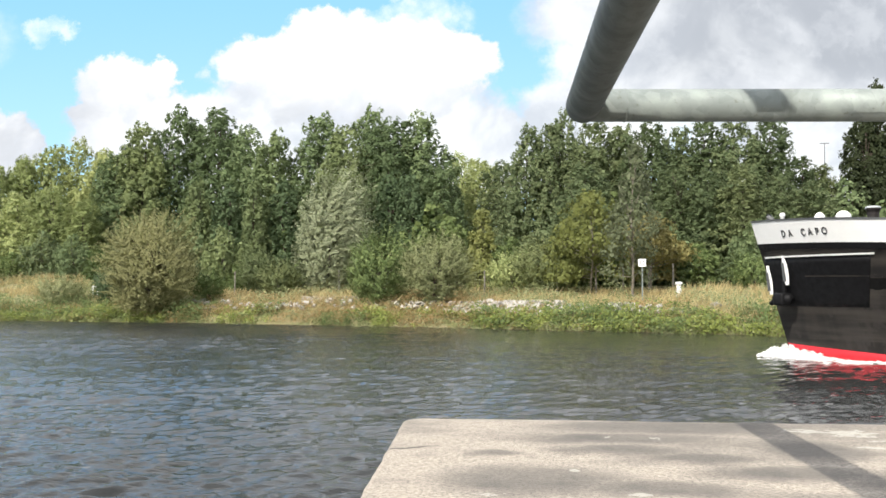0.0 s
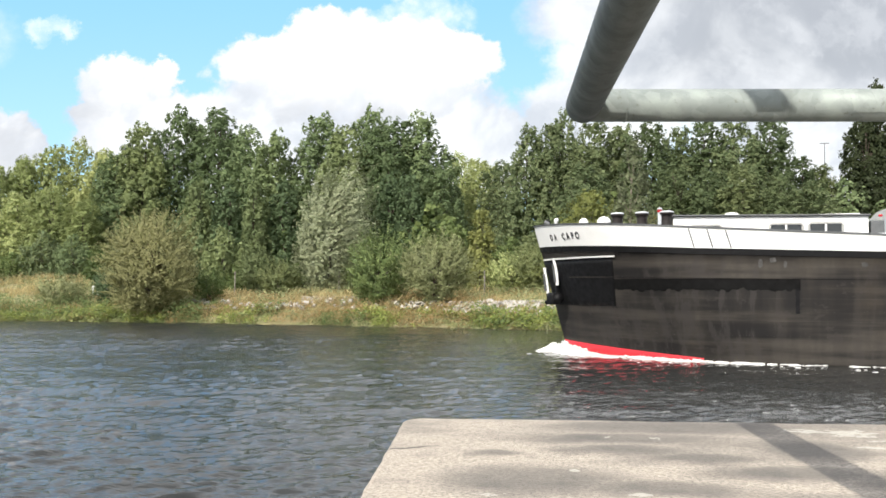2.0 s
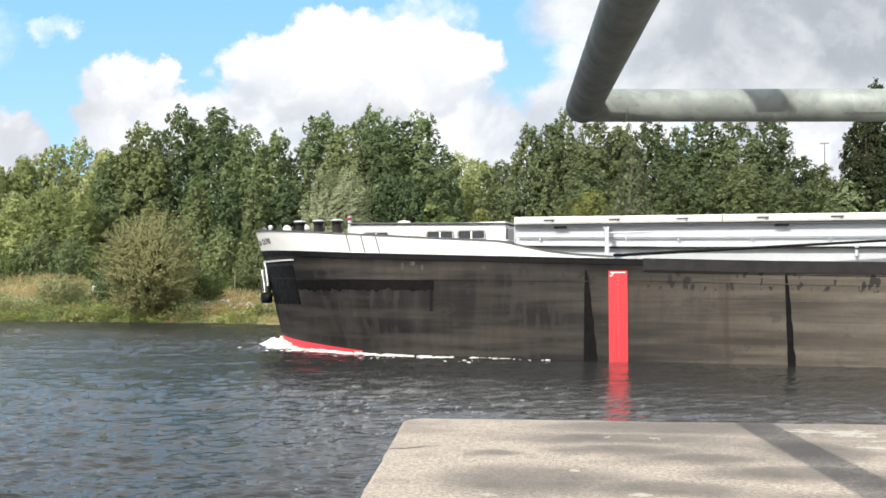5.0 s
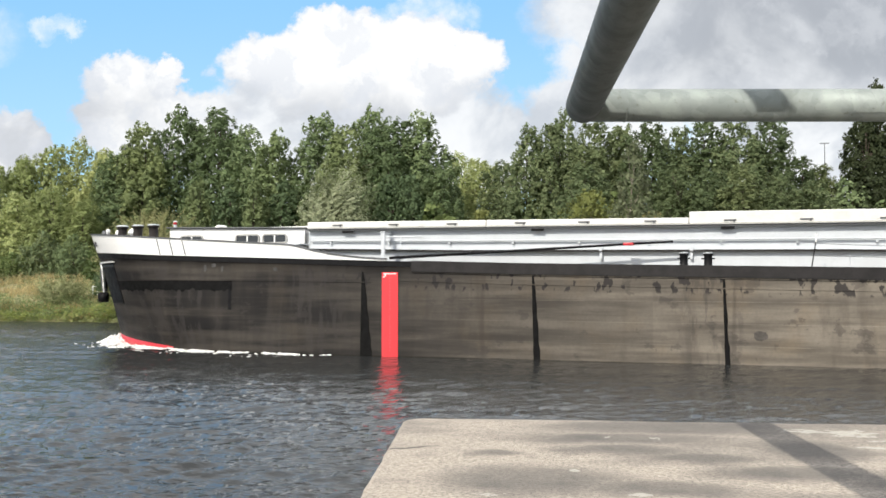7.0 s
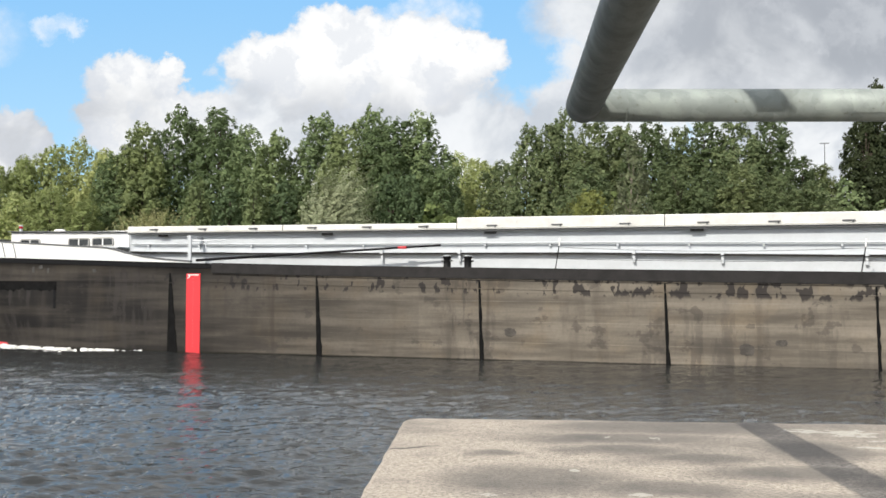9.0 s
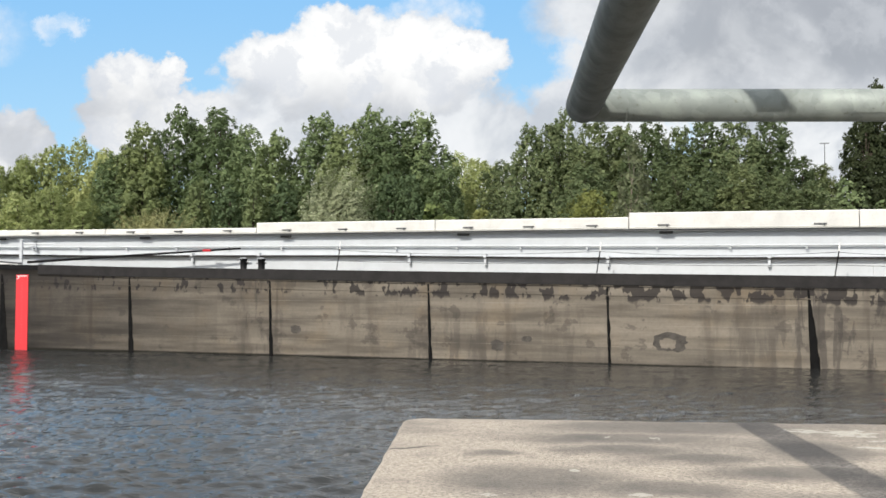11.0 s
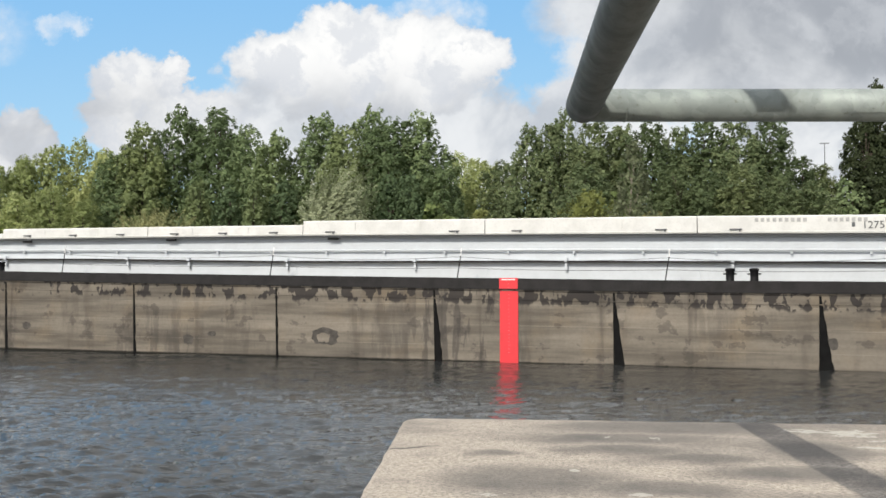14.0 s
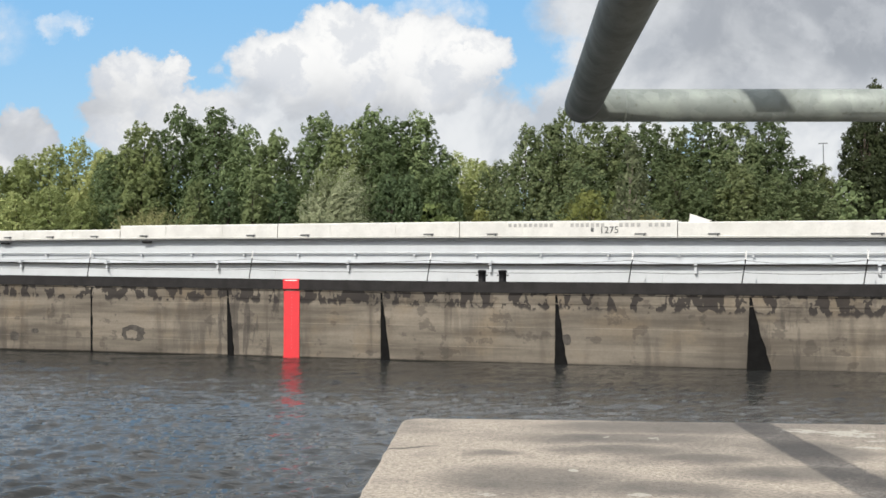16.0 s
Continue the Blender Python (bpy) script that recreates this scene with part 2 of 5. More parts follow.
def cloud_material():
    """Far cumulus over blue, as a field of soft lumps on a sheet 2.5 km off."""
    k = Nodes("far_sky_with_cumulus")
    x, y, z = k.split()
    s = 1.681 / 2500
    p = k.n.new("ShaderNodeCombineXYZ")
    k.put(p.inputs[0], k.math("MULTIPLY", x, s))
    k.put(p.inputs[1], k.math("MULTIPLY", z, s))
    p = p.outputs[0]
    n1 = k.n.new("ShaderNodeTexNoise")
    n1.inputs["Scale"].default_value, n1.inputs["Detail"].default_value, n1.inputs["Roughness"].default_value = 9, 8, 0.58
    k.l.new(p, n1.inputs["Vector"])
    off = k.vmath("SCALE", k.vmath("SUBTRACT", n1.outputs["Color"], (0.5, 0.5, 0.5)).outputs[0])
    off.inputs["Scale"].default_value = 0.13
    q = k.vmath("ADD", p, off.outputs[0]).outputs[0]
    n2 = k.n.new("ShaderNodeTexNoise")
    n2.inputs["Scale"].default_value, n2.inputs["Detail"].default_value, n2.inputs["Roughness"].default_value = 30, 6, 0.62
    k.l.new(p, n2.inputs["Vector"])
    off = k.vmath("SCALE", k.vmath("SUBTRACT", n2.outputs["Color"], (0.5, 0.5, 0.5)).outputs[0])
    off.inputs["Scale"].default_value = 0.055
    q = k.vmath("ADD", q, off.outputs[0]).outputs[0]

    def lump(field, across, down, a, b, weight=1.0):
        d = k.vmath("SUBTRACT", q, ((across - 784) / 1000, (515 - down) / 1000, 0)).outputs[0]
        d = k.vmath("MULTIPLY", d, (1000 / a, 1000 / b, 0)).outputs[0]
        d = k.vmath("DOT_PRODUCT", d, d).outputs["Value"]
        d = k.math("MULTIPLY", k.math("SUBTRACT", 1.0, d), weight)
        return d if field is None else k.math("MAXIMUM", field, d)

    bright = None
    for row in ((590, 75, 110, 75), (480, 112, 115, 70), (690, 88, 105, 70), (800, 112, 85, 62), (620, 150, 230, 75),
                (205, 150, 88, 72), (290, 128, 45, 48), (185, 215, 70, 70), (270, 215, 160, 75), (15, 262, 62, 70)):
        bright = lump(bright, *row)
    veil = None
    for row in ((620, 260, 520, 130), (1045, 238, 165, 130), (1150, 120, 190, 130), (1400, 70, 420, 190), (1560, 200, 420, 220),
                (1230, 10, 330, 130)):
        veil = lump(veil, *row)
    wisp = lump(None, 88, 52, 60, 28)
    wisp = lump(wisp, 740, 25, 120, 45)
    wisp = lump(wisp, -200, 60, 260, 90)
    # clouds that go on above and beside the view
    up = k.n.new("ShaderNodeTexNoise")
    up.inputs["Scale"].default_value, up.inputs["Detail"].default_value = 2.3, 8
    k.l.new(p, up.inputs["Vector"])
    yy = k.split(p)
    aloft = k.math("MULTIPLY", k.step(k.math("ADD", up.outputs["Fac"], k.math("MULTIPLY", yy[0], 0.09)), 0.33, 0.46), k.math("MAXIMUM", k.step(yy[1], 0.53, 0.62),
                   k.math("MAXIMUM", k.step(yy[0], 0.95, 1.2), k.step(yy[0], -0.95, -1.2))))
    fine = k.noise(22, 6, p, 0.6)
    mid = k.noise(5.5, 5, p, 0.55, 0.3)
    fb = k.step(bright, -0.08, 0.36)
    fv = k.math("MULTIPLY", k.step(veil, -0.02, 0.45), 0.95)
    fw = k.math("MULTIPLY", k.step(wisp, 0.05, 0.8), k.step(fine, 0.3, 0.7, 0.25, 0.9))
    blue = k.mix(k.step(yy[1], 0.1, 0.6), (0.46, 0.75, 0.98), (0.27, 0.57, 0.93))
    grey = k.mix(k.step(mid, 0.36, 0.60), (0.58, 0.61, 0.66), (0.90, 0.91, 0.92))
    heavy = k.math("MULTIPLY", k.step(yy[0], 0.1, 0.55), k.step(yy[1], 0.27, 0.42))
    grey = k.mix(k.math("MULTIPLY", heavy, k.step(mid, 0.7, 0.42, 0.55, 1.0)), grey, (0.42, 0.435, 0.465))
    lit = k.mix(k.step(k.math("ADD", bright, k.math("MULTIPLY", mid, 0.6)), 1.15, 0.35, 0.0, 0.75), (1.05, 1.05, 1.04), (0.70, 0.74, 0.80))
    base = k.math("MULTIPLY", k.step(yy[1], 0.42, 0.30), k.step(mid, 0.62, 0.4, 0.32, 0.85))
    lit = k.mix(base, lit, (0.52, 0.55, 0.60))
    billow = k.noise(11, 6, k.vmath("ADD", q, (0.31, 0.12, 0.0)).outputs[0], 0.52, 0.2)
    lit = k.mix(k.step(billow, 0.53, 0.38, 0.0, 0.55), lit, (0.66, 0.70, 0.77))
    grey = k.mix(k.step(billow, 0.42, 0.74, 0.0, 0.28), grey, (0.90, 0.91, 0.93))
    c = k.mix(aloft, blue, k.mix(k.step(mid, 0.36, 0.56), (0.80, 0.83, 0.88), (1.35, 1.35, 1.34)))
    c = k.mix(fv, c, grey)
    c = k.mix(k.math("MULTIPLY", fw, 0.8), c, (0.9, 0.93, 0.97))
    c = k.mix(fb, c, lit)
    e = k.n.new("ShaderNodeEmission")
    k.put(e.inputs["Color"], c)
    e.inputs["Strength"].default_value = 1.0
    k.l.new(e.outputs[0], k.n["Material Output"].inputs["Surface"])
    return k.mat


def foam_material():
    k = Nodes("white_foam")
    f = k.noise(9, 5)
    c = k.mix(k.step(f, 0.35, 0.6), (0.42, 0.42, 0.40), (0.80, 0.80, 0.79))
    return k.done(c, 0.6, 0, k.noise(30, 4), 0.6, 0.02)


# same zinc at half tone: the return pipe's underside shade is in its colour
SHADED_ZINC = zinc_material("shaded_steel", 0.48)
BARGREY = plain("faded_figures_grey", (0.42, 0.42, 0.41), 0.6, 0, 0.3, 12)
HULL, CONCRETE, ZINC, WATER, GROUND, CLOUDS, FOAM = (hull_material(), concrete_material("worn_concrete", blotches=True), zinc_material(),
    water_material(), ground_material(), cloud_material(), foam_material())
OLD_CONCRETE = concrete_material("bank_concrete", (0.42, 0.40, 0.36))
BLACK = plain("black_paint", (0.010, 0.010, 0.011), 0.55, 0, 0.3, 6, 0.12)
BELT = plain("rubbing_strake_black", (0.024, 0.022, 0.022), 0.55, 0, 0.45, 2.5, 0.25)
STAIN = plain("faded_touch_up_paint", (0.095, 0.086, 0.077), 0.7, 0, 0.45, 5, 0.15)
LETTER = plain("faded_black_lettering", (0.045, 0.045, 0.05), 0.6, 0, 0.3, 14)
BOLLARD = plain("rusty_black_bollard_paint", (0.030, 0.025, 0.024), 0.5, 0, 0.5, 8, 0.3)
SCUFF = plain("scuffed_hull_paint", (0.085, 0.082, 0.08), 0.7, 0, 0.5, 9, 0.15)
TAR = plain("black_tar", (0.006, 0.006, 0.006), 0.75, 0, 0.3, 6, 0.12)
WHITE = plain("white_ship_paint", (0.80, 0.80, 0.79), 0.4, 0, 0.06, 1.5)
CREAM = plain("cover_paint", (0.66, 0.655, 0.63), 0.45, 0, 0.17, 2.0)
GREY = plain("coaming_grey_paint", (0.54, 0.57, 0.60), 0.45, 0, 0.10, 1.6)
DARKGREY = plain("dark_grey_paint", (0.10, 0.105, 0.11), 0.5, 0, 0.2)
RED = plain("draught_mark_red", (0.70, 0.040, 0.050), 0.45, 0, 0.10, 2.0)
PINK = plain("worn_pink_dots", (0.62, 0.16, 0.17), 0.5, 0, 0.2, 9)
BOOT = plain("boot_top_red", (0.50, 0.012, 0.022), 0.4, 0, 0.18, 2.0)
GLASS = plain("dark_window_glass", (0.03, 0.035, 0.04), 0.06, 0, 0.1)
BARK = plain("bark", (0.10, 0.08, 0.06), 0.9, 0, 0.4, 9)
PALEBARK = plain("pale_bark", (0.24, 0.21, 0.17), 0.9, 0, 0.3, 9)
STONE = plain("riprap_stone", (0.43, 0.405, 0.365), 0.9, 0, 0.35, 3)
WOODPOST = plain("grey_post", (0.26, 0.24, 0.21), 0.85, 0, 0.3, 12)


# ---- mesh helpers ----
def link(name, mesh, material, parent=None, label=""):
    ob = new(name, mesh)
    if material:
        mesh.materials.append(material)
    if parent:
        ob.parent = parent
    return tagged(ob, label)


def part(name, bm, material, parent=None, label="", smooth=False):
    mesh = bpy.data.meshes.new(name)
    bm.to_mesh(mesh)
    bm.free()
    if smooth:
        mesh.shade_smooth()
    return link(name, mesh, material, parent, label)


def empty(name, m=None):
    ob = new(name)
    ob.empty_display_size = 0.3
    if m is not None:
        ob.matrix_world = m
    return ob


def box(bm, lo, hi, bevel=0.0):
    verts = bmesh.ops.create_cube(bm, size=1.0)["verts"]
    mid, size = (Vector(lo) + Vector(hi)) / 2, Vector(hi) - Vector(lo)
    for v in verts:
        v.co = Vector((v.co.x * size.x, v.co.y * size.y, v.co.z * size.z)) + mid
    if bevel:
        edges = list({e for v in verts for e in v.link_edges})
        bmesh.ops.bevel(bm, geom=edges, offset=bevel, segments=2, affect="EDGES", profile=0.6)
    return bm


def tube(bm, a, b, r0, r1=None, n=12, caps=True):
    a, b = Vector(a), Vector(b)
    r1 = r0 if r1 is None else r1
    q = (b - a).to_track_quat("Z", "Y").to_matrix()
    rings = []
    for p, r in ((a, r0), (b, r1)):
        rings.append([bm.verts.new(p + q @ Vector((r * math.cos(2 * math.pi * i / n), r * math.sin(2 * math.pi * i / n), 0))) for i in range(n)])
    for i in range(n):
        bm.faces.new((rings[0][i], rings[0][(i + 1) % n], rings[1][(i + 1) % n], rings[1][i]))
    if caps:
        bm.faces.new(rings[0][::-1])
        bm.faces.new(rings[1])
    return bm


def lathe(bm, centre, profile, n=16):
    """Turned round z: profile of (radius, height)."""
    c = Vector(centre)
    rings = [[bm.verts.new(c + Vector((r * math.cos(2 * math.pi * i / n), r * math.sin(2 * math.pi * i / n), z))) for i in range(n)] for r, z in profile]
    for lo, hi in zip(rings, rings[1:]):
        for i in range(n):
            bm.faces.new((lo[i], lo[(i + 1) % n], hi[(i + 1) % n], hi[i]))
    bm.faces.new(rings[0][::-1])
    bm.faces.new(rings[-1])
    return bm


def quads(name, verts, faces, material, parent=None, label="", smooth=False):
    mesh = bpy.data.meshes.new(name)
    mesh.from_pydata(verts, [], faces)
    mesh.update()
    if smooth:
        mesh.shade_smooth()
    return link(name, mesh, material, parent, label)


def grid_faces(rows, cols):
    i = np.arange((rows - 1) * cols).reshape(rows - 1, cols)[:, :-1].ravel()
    return np.stack([i, i + 1, i + cols + 1, i + cols], 1)


def lettering(name, text, size, material, parent, m, depth=0.004, bold=0.0):
    cu = bpy.data.curves.new(name, "FONT")
    cu.body, cu.size, cu.extrude, cu.align_x, cu.offset = text, size, depth, "CENTER", bold
    tmp = new("tmp", cu)
    bpy.context.view_layer.update()
    mesh = bpy.data.meshes.new_from_object(tmp.evaluated_get(bpy.context.evaluated_depsgraph_get()))
    bpy.data.objects.remove(tmp)
    ob = link(name, mesh, None, parent)
    mesh.materials.clear()
    mesh.materials.append(material)
    ob.matrix_local = m
    return ob


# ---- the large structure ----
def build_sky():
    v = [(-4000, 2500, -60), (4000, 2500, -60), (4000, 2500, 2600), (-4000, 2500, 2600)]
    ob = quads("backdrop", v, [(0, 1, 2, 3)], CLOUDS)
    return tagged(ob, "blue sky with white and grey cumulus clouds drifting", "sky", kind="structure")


def build_ground():
    us = np.concatenate([[-1500, -600, -250, -120, -70], np.arange(-45, 100, 0.7), [110, 130, 170, 300, 700, 1500]])
    ds = np.concatenate([[-6, -2.5], np.arange(-1.2, 14, 0.45), np.arange(14, 40, 1.6), [50, 80, 200, 600, 1500]])
    verts = []
    for u in us:
        e = bank_edge(u)
        for w, z in ((-1500, 1.2), (-300, 1.2), (-30, 1.2), (-3.0, 1.2), (-2.98, -2.5), (8, -2.6)):
            verts.append(at(u, w, z))
        for d in ds:
            verts.append(at(u, e + d, bank_height(u, e + d)))
    ob = quads("ground", verts, grid_faces(len(us), len(ds) + 6).tolist(), GROUND, smooth=True)
    return tagged(ob, "canal bank of soil with dry and green grass", "ground", kind="structure")


def build_water():
    rng = np.random.default_rng(5)
    # the sheet opens like a fan from behind the quay, finest where the ripples are near
    ks = np.concatenate([[-40, -8, -3, -1.5, -1.0, -0.7], np.linspace(-0.58, 0.58, 620), [0.7, 1.0, 1.5, 3, 8, 40]])
    ys = np.concatenate([[-300, -3, 0, 3, 6], 7.0 + np.cumsum(np.linspace(0.032, 0.2, 440)), [75, 100, 160, 300, 700]])
    half = np.where(ys < -10, 60.0, ys + 4)
    X, Y = ks[None, :] * half[:, None], np.repeat(ys[:, None], len(ks), 1)
    Z = np.zeros_like(X)
    for count, l0, l1, slope, spread in ((40, 0.13, 0.50, 0.27, 0.45), (12, 0.7, 2.6, 0.06, 0.5)):
        for i in range(count):
            lam = l0 * (l1 / l0) ** (i / (count - 1))
            th = rng.normal(-1.3, spread)
            amp = slope * math.sqrt(2 / count) * lam / (2 * math.pi)
            ph = 2 * math.pi / lam * (X * math.cos(th) + Y * math.sin(th)) + rng.uniform(0, 6.28)
            Z += amp * (np.sin(ph) + 0.30 * np.cos(2 * ph))
    gust = 0.9 + 0.25 * np.sin(X * 0.21 + 0.7 * np.sin(Y * 0.13)) * np.sin(Y * 0.3 + 1.0)
    # ruffled out to one side, calmer on the sheltered reach
    calm = np.clip((X + 7) / 12, 0, 1) * np.clip((Y - 13) / 8, 0, 1)
    gust = gust * np.clip(1.2 - Y / 60, 0.9, 1.1) * (1 - 0.58 * calm)
    Z *= gust * np.clip((70 - Y) / 15, 0, 1) * np.clip((1.0 - np.abs(X) / (half[:, None] + 1e-6)) / 0.15, 0, 1)
    verts = np.stack([X.ravel(), Y.ravel(), Z.ravel()], 1)
    mesh = bpy.data.meshes.new("water")
    f = grid_faces(len(ys), len(ks))
    mesh.vertices.add(len(verts))
    mesh.vertices.foreach_set("co", verts.ravel().astype(np.float32))
    mesh.loops.add(f.size)
    mesh.loops.foreach_set("vertex_index", f.ravel().astype(np.int32))
    mesh.polygons.add(len(f))
    mesh.polygons.foreach_set("loop_start", np.arange(0, f.size, 4, dtype=np.int32))
    mesh.update(calc_edges=True)
    mesh.shade_smooth()
    ob = link("water", mesh, WATER)
    return tagged(ob, "dark rippled canal water reflecting sky and trees", "water", kind="structure")


QUAY_TOP = 1.40


def build_quay():
    """A concrete pier head with rounded arrises, standing in the water under the camera."""
    bm = bmesh.new()
    plan = [(-0.155, 3.76), (1.66, 3.57), (9.0, 2.8), (9.0, -6.0), (-0.62, -6.0), (-0.21, 2.28)]
    top = [bm.verts.new((x, y, QUAY_TOP)) for x, y in plan]
    bm.faces.new(top[::-1])
    low = bmesh.ops.extrude_face_region(bm, geom=bm.faces[:])["geom"]
    for g in low:
        if isinstance(g, bmesh.types.BMVert):
            g.co.z = -2.4
    bm.normal_update()
    bmesh.ops.recalc_face_normals(bm, faces=bm.faces[:])
    edges = [e for e in bm.edges if all(v.co.z > 1 for v in e.verts)]
    corner = [e for e in bm.edges if abs(e.verts[0].co.x - e.verts[1].co.x) < 1e-5 and abs(e.verts[0].co.x + 0.155) < 1e-3 and e not in edges]
    bmesh.ops.bevel(bm, geom=corner, offset=0.10, segments=6, affect="EDGES", profile=0.5)
    edges = [e for e in bm.edges if all(v.co.z > 1 for v in e.verts) and e.calc_length() > 0.5]
    cut = bmesh.ops.subdivide_edges(bm, edges=edges, cuts=70)["geom_inner"]
    for v in cut:
        if isinstance(v, bmesh.types.BMVert):
            p = v.co.copy()
            v.co.x += 0.006 * noise.noise(p * 4.0) + 0.004 * noise.noise(p * 17.0)
            v.co.y += 0.005 * noise.noise(p * 4.0 + Vector((9, 0, 0))) + 0.003 * noise.noise(p * 17.0 + Vector((9, 0, 0)))
            v.co.z += 0.002 * noise.noise(p * 6.0 + Vector((0, 5, 0)))
    edges = [e for e in bm.edges if all(v.co.z > 1 for v in e.verts)]
    bmesh.ops.bevel(bm, geom=edges, offset=0.022, segments=4, affect="EDGES", profile=0.5)
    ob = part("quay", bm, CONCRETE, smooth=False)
    return tagged(ob, "worn concrete quay head with exposed aggregate and stains", "quay", kind="structure")


def build_rail():
    rail = empty("pipe_railing", pose(0.5, 3.3, QUAY_TOP))
    tagged(rail, "galvanised steel pipe railing round the concrete quay", "railing")
    r = 0.057
    ex, ey, ez = 0.491, 3.30, 2.545
    inv = rail.matrix_world.inverted()
    back = Vector((-0.0637, -1.0, 0)).normalized()

    def pipe(name, a, b, r=r, mat=None):
        bm = bmesh.new()
        tube(bm, inv @ Vector(a), inv @ Vector(b), r, n=40)
        ob = part(name, bm, mat or ZINC, rail, smooth=True)
        return ob
    e = Vector((ex, ey, ez))
    pipe("front_pipe", e + Vector((0.0, 0, 0)), e + Vector((4.6, -0.02, 0)))
    pipe("return_pipe", e, e + back * 5.2, 0.0612, SHADED_ZINC)
    bm = bmesh.new()
    s = bmesh.ops.create_uvsphere(bm, u_segments=40, v_segments=24, radius=0.0612)
    for v in s["verts"]:
        v.co += inv @ e
    part("elbow", bm, SHADED_ZINC, rail, smooth=True)
    # weld seams and a drain hole plug on the front pipe
    for x in (0.145, 0.70):
        bm = bmesh.new()
        o = inv @ e
        for i in range(48):
            a0, a1 = 2 * math.pi * i / 48, 2 * math.pi * (i + 1) / 48
            if x > 0.5 and not 2.6 < a0 < 4.0:
                continue
            pts = [o + Vector((x + dx, math.cos(a) * rr, math.sin(a) * rr)) for a in (a0, a1) for dx, rr in ((-0.005, r - 0.001), (0.0, r + 0.0022), (0.005, r - 0.001))]
            vs = [bm.verts.new(p) for p in pts]
            bm.faces.new((vs[0], vs[1], vs[4], vs[3]))
            bm.faces.new((vs[1], vs[2], vs[5], vs[4]))
        part("weld_seam", bm, ZINC, rail, smooth=True)
    up = Vector((0, 0, 1.12))
    pipe("upper_pipe", e + up + back * 0.1, e + up + back * 5.2)
    for foot, hi in ((e + back * 5.2, ez + 1.12), (Vector((5.097, 3.28, ez)), ez)):
        pipe("post", (foot.x, foot.y, QUAY_TOP), (foot.x, foot.y, hi))
    return rail


# ---- the barge: x forward from the stem head, y to port, z up from the water ----
HALF = 3.6
LENGTH = 78.0


def stem(z):
    return -1.05 * (1 - min(z, 3.9) / 3.9)


def half_breadth(x, z):
    lo = 3.9 + 3.4 * max(0.0, 1 - z / 3.9) ** 1.2
    s = (stem(z) - x) / lo
    if s <= 0:
        return 0.0
    if s >= 1:
        return HALF
    return HALF * (1 - (1 - s) ** 2.1) ** 0.88


def sheer(x):
    """Height of the hull's top edge (the foot of the white bulwark forward)."""
    return float(np.interp(-x, [0, 5, 8.6, 13, 17, 25.7, 32.7, 39.3, 44.2, 56, 78], [3.23, 3.0, 2.88, 2.74, 2.62, 2.44, 2.32, 2.21, 2.13, 2.02, 1.95]))


def bulwark(x):
    return float(np.interp(-x, [0, 5, 8.6, 9.6, 10.0, 10.4, 11.0, 11.8, 12.8], [3.86, 3.53, 3.31, 3.25, 3.17, 3.07, 2.95, 2.85, 2.775]))


def coaming_top(x):
    return float(np.interp(-x, [9.8, 21.2, 32.9, 44.4, 56, 78], [3.77, 3.66, 3.57, 3.42, 3.22, 3.0]))


def ledge(x):
    return float(np.interp(-x, [9.8, 14.6, 25.2, 31.7, 41, 51, 56, 78], [3.18, 3.07, 2.95, 2.81, 2.73, 2.60, 2.55, 2.4]))


def skin(q, z, out=0.0):
    """A point of the port side q metres aft of the stem line, at height z, out metres proud."""
    x = stem(z) * max(0.0, 1 - q / 12) - q
    y = half_breadth(x, z)
    if out:
        e = 0.02
        dx = half_breadth(x + e, z) - half_breadth(x - e, z)
        t = Vector((2 * e, dx, 0)).normalized()
        nrm = Vector((-t.y, t.x, 0))
        return Vector((x, y, z)) + nrm * out
    return Vector((x, y, z))


def q_of(x, z):
    """The run aft of the stem line that reaches the place x."""
    lo, hi = 0.0, LENGTH
    for _ in range(40):
        m = (lo + hi) / 2
        if skin(m, z).x > x:
            lo = m
        else:
            hi = m
    return lo


def strip(q0, q1, low, high, out, steps, rows=3, inner=None, square=False):
    """A bmesh plate on the port side between two height laws of x; inner gives it a back face."""
    bm = bmesh.new()
    grid = []
    for i in range(steps + 1):
        q = q0 + (q1 - q0) * i / steps
        xr = -q
        line = []
        for j in range(rows + 1):
            z = low(xr) + (high(xr) - low(xr)) * j / rows
            line.append(skin(max(0.03, q_of(-q, z)) if square else q, z, out))
        if inner is not None:
            for j in range(rows, -1, -1):
                z = low(xr) + (high(xr) - low(xr)) * j / rows
                line.append(skin(max(0.03, q_of(-q, z)) if square else q, z, inner))
        grid.append([bm.verts.new(p) for p in line])
    for a, b in zip(grid, grid[1:]):
        m = len(a)
        for j in range(m if inner is not None else m - 1):
            bm.faces.new((a[j], b[j], b[(j + 1) % m], a[(j + 1) % m]))
    if inner is not None:
        bm.faces.new(grid[0])
        bm.faces.new(grid[-1][::-1])
    return bm


def mirrored(bm):
    geom = bmesh.ops.duplicate(bm, geom=bm.verts[:] + bm.edges[:] + bm.faces[:])["geom"]
    for g in geom:
        if isinstance(g, bmesh.types.BMVert):
            g.co.y = -g.co.y
    bmesh.ops.reverse_faces(bm, faces=[g for g in geom if isinstance(g, bmesh.types.BMFace)])
    return bm


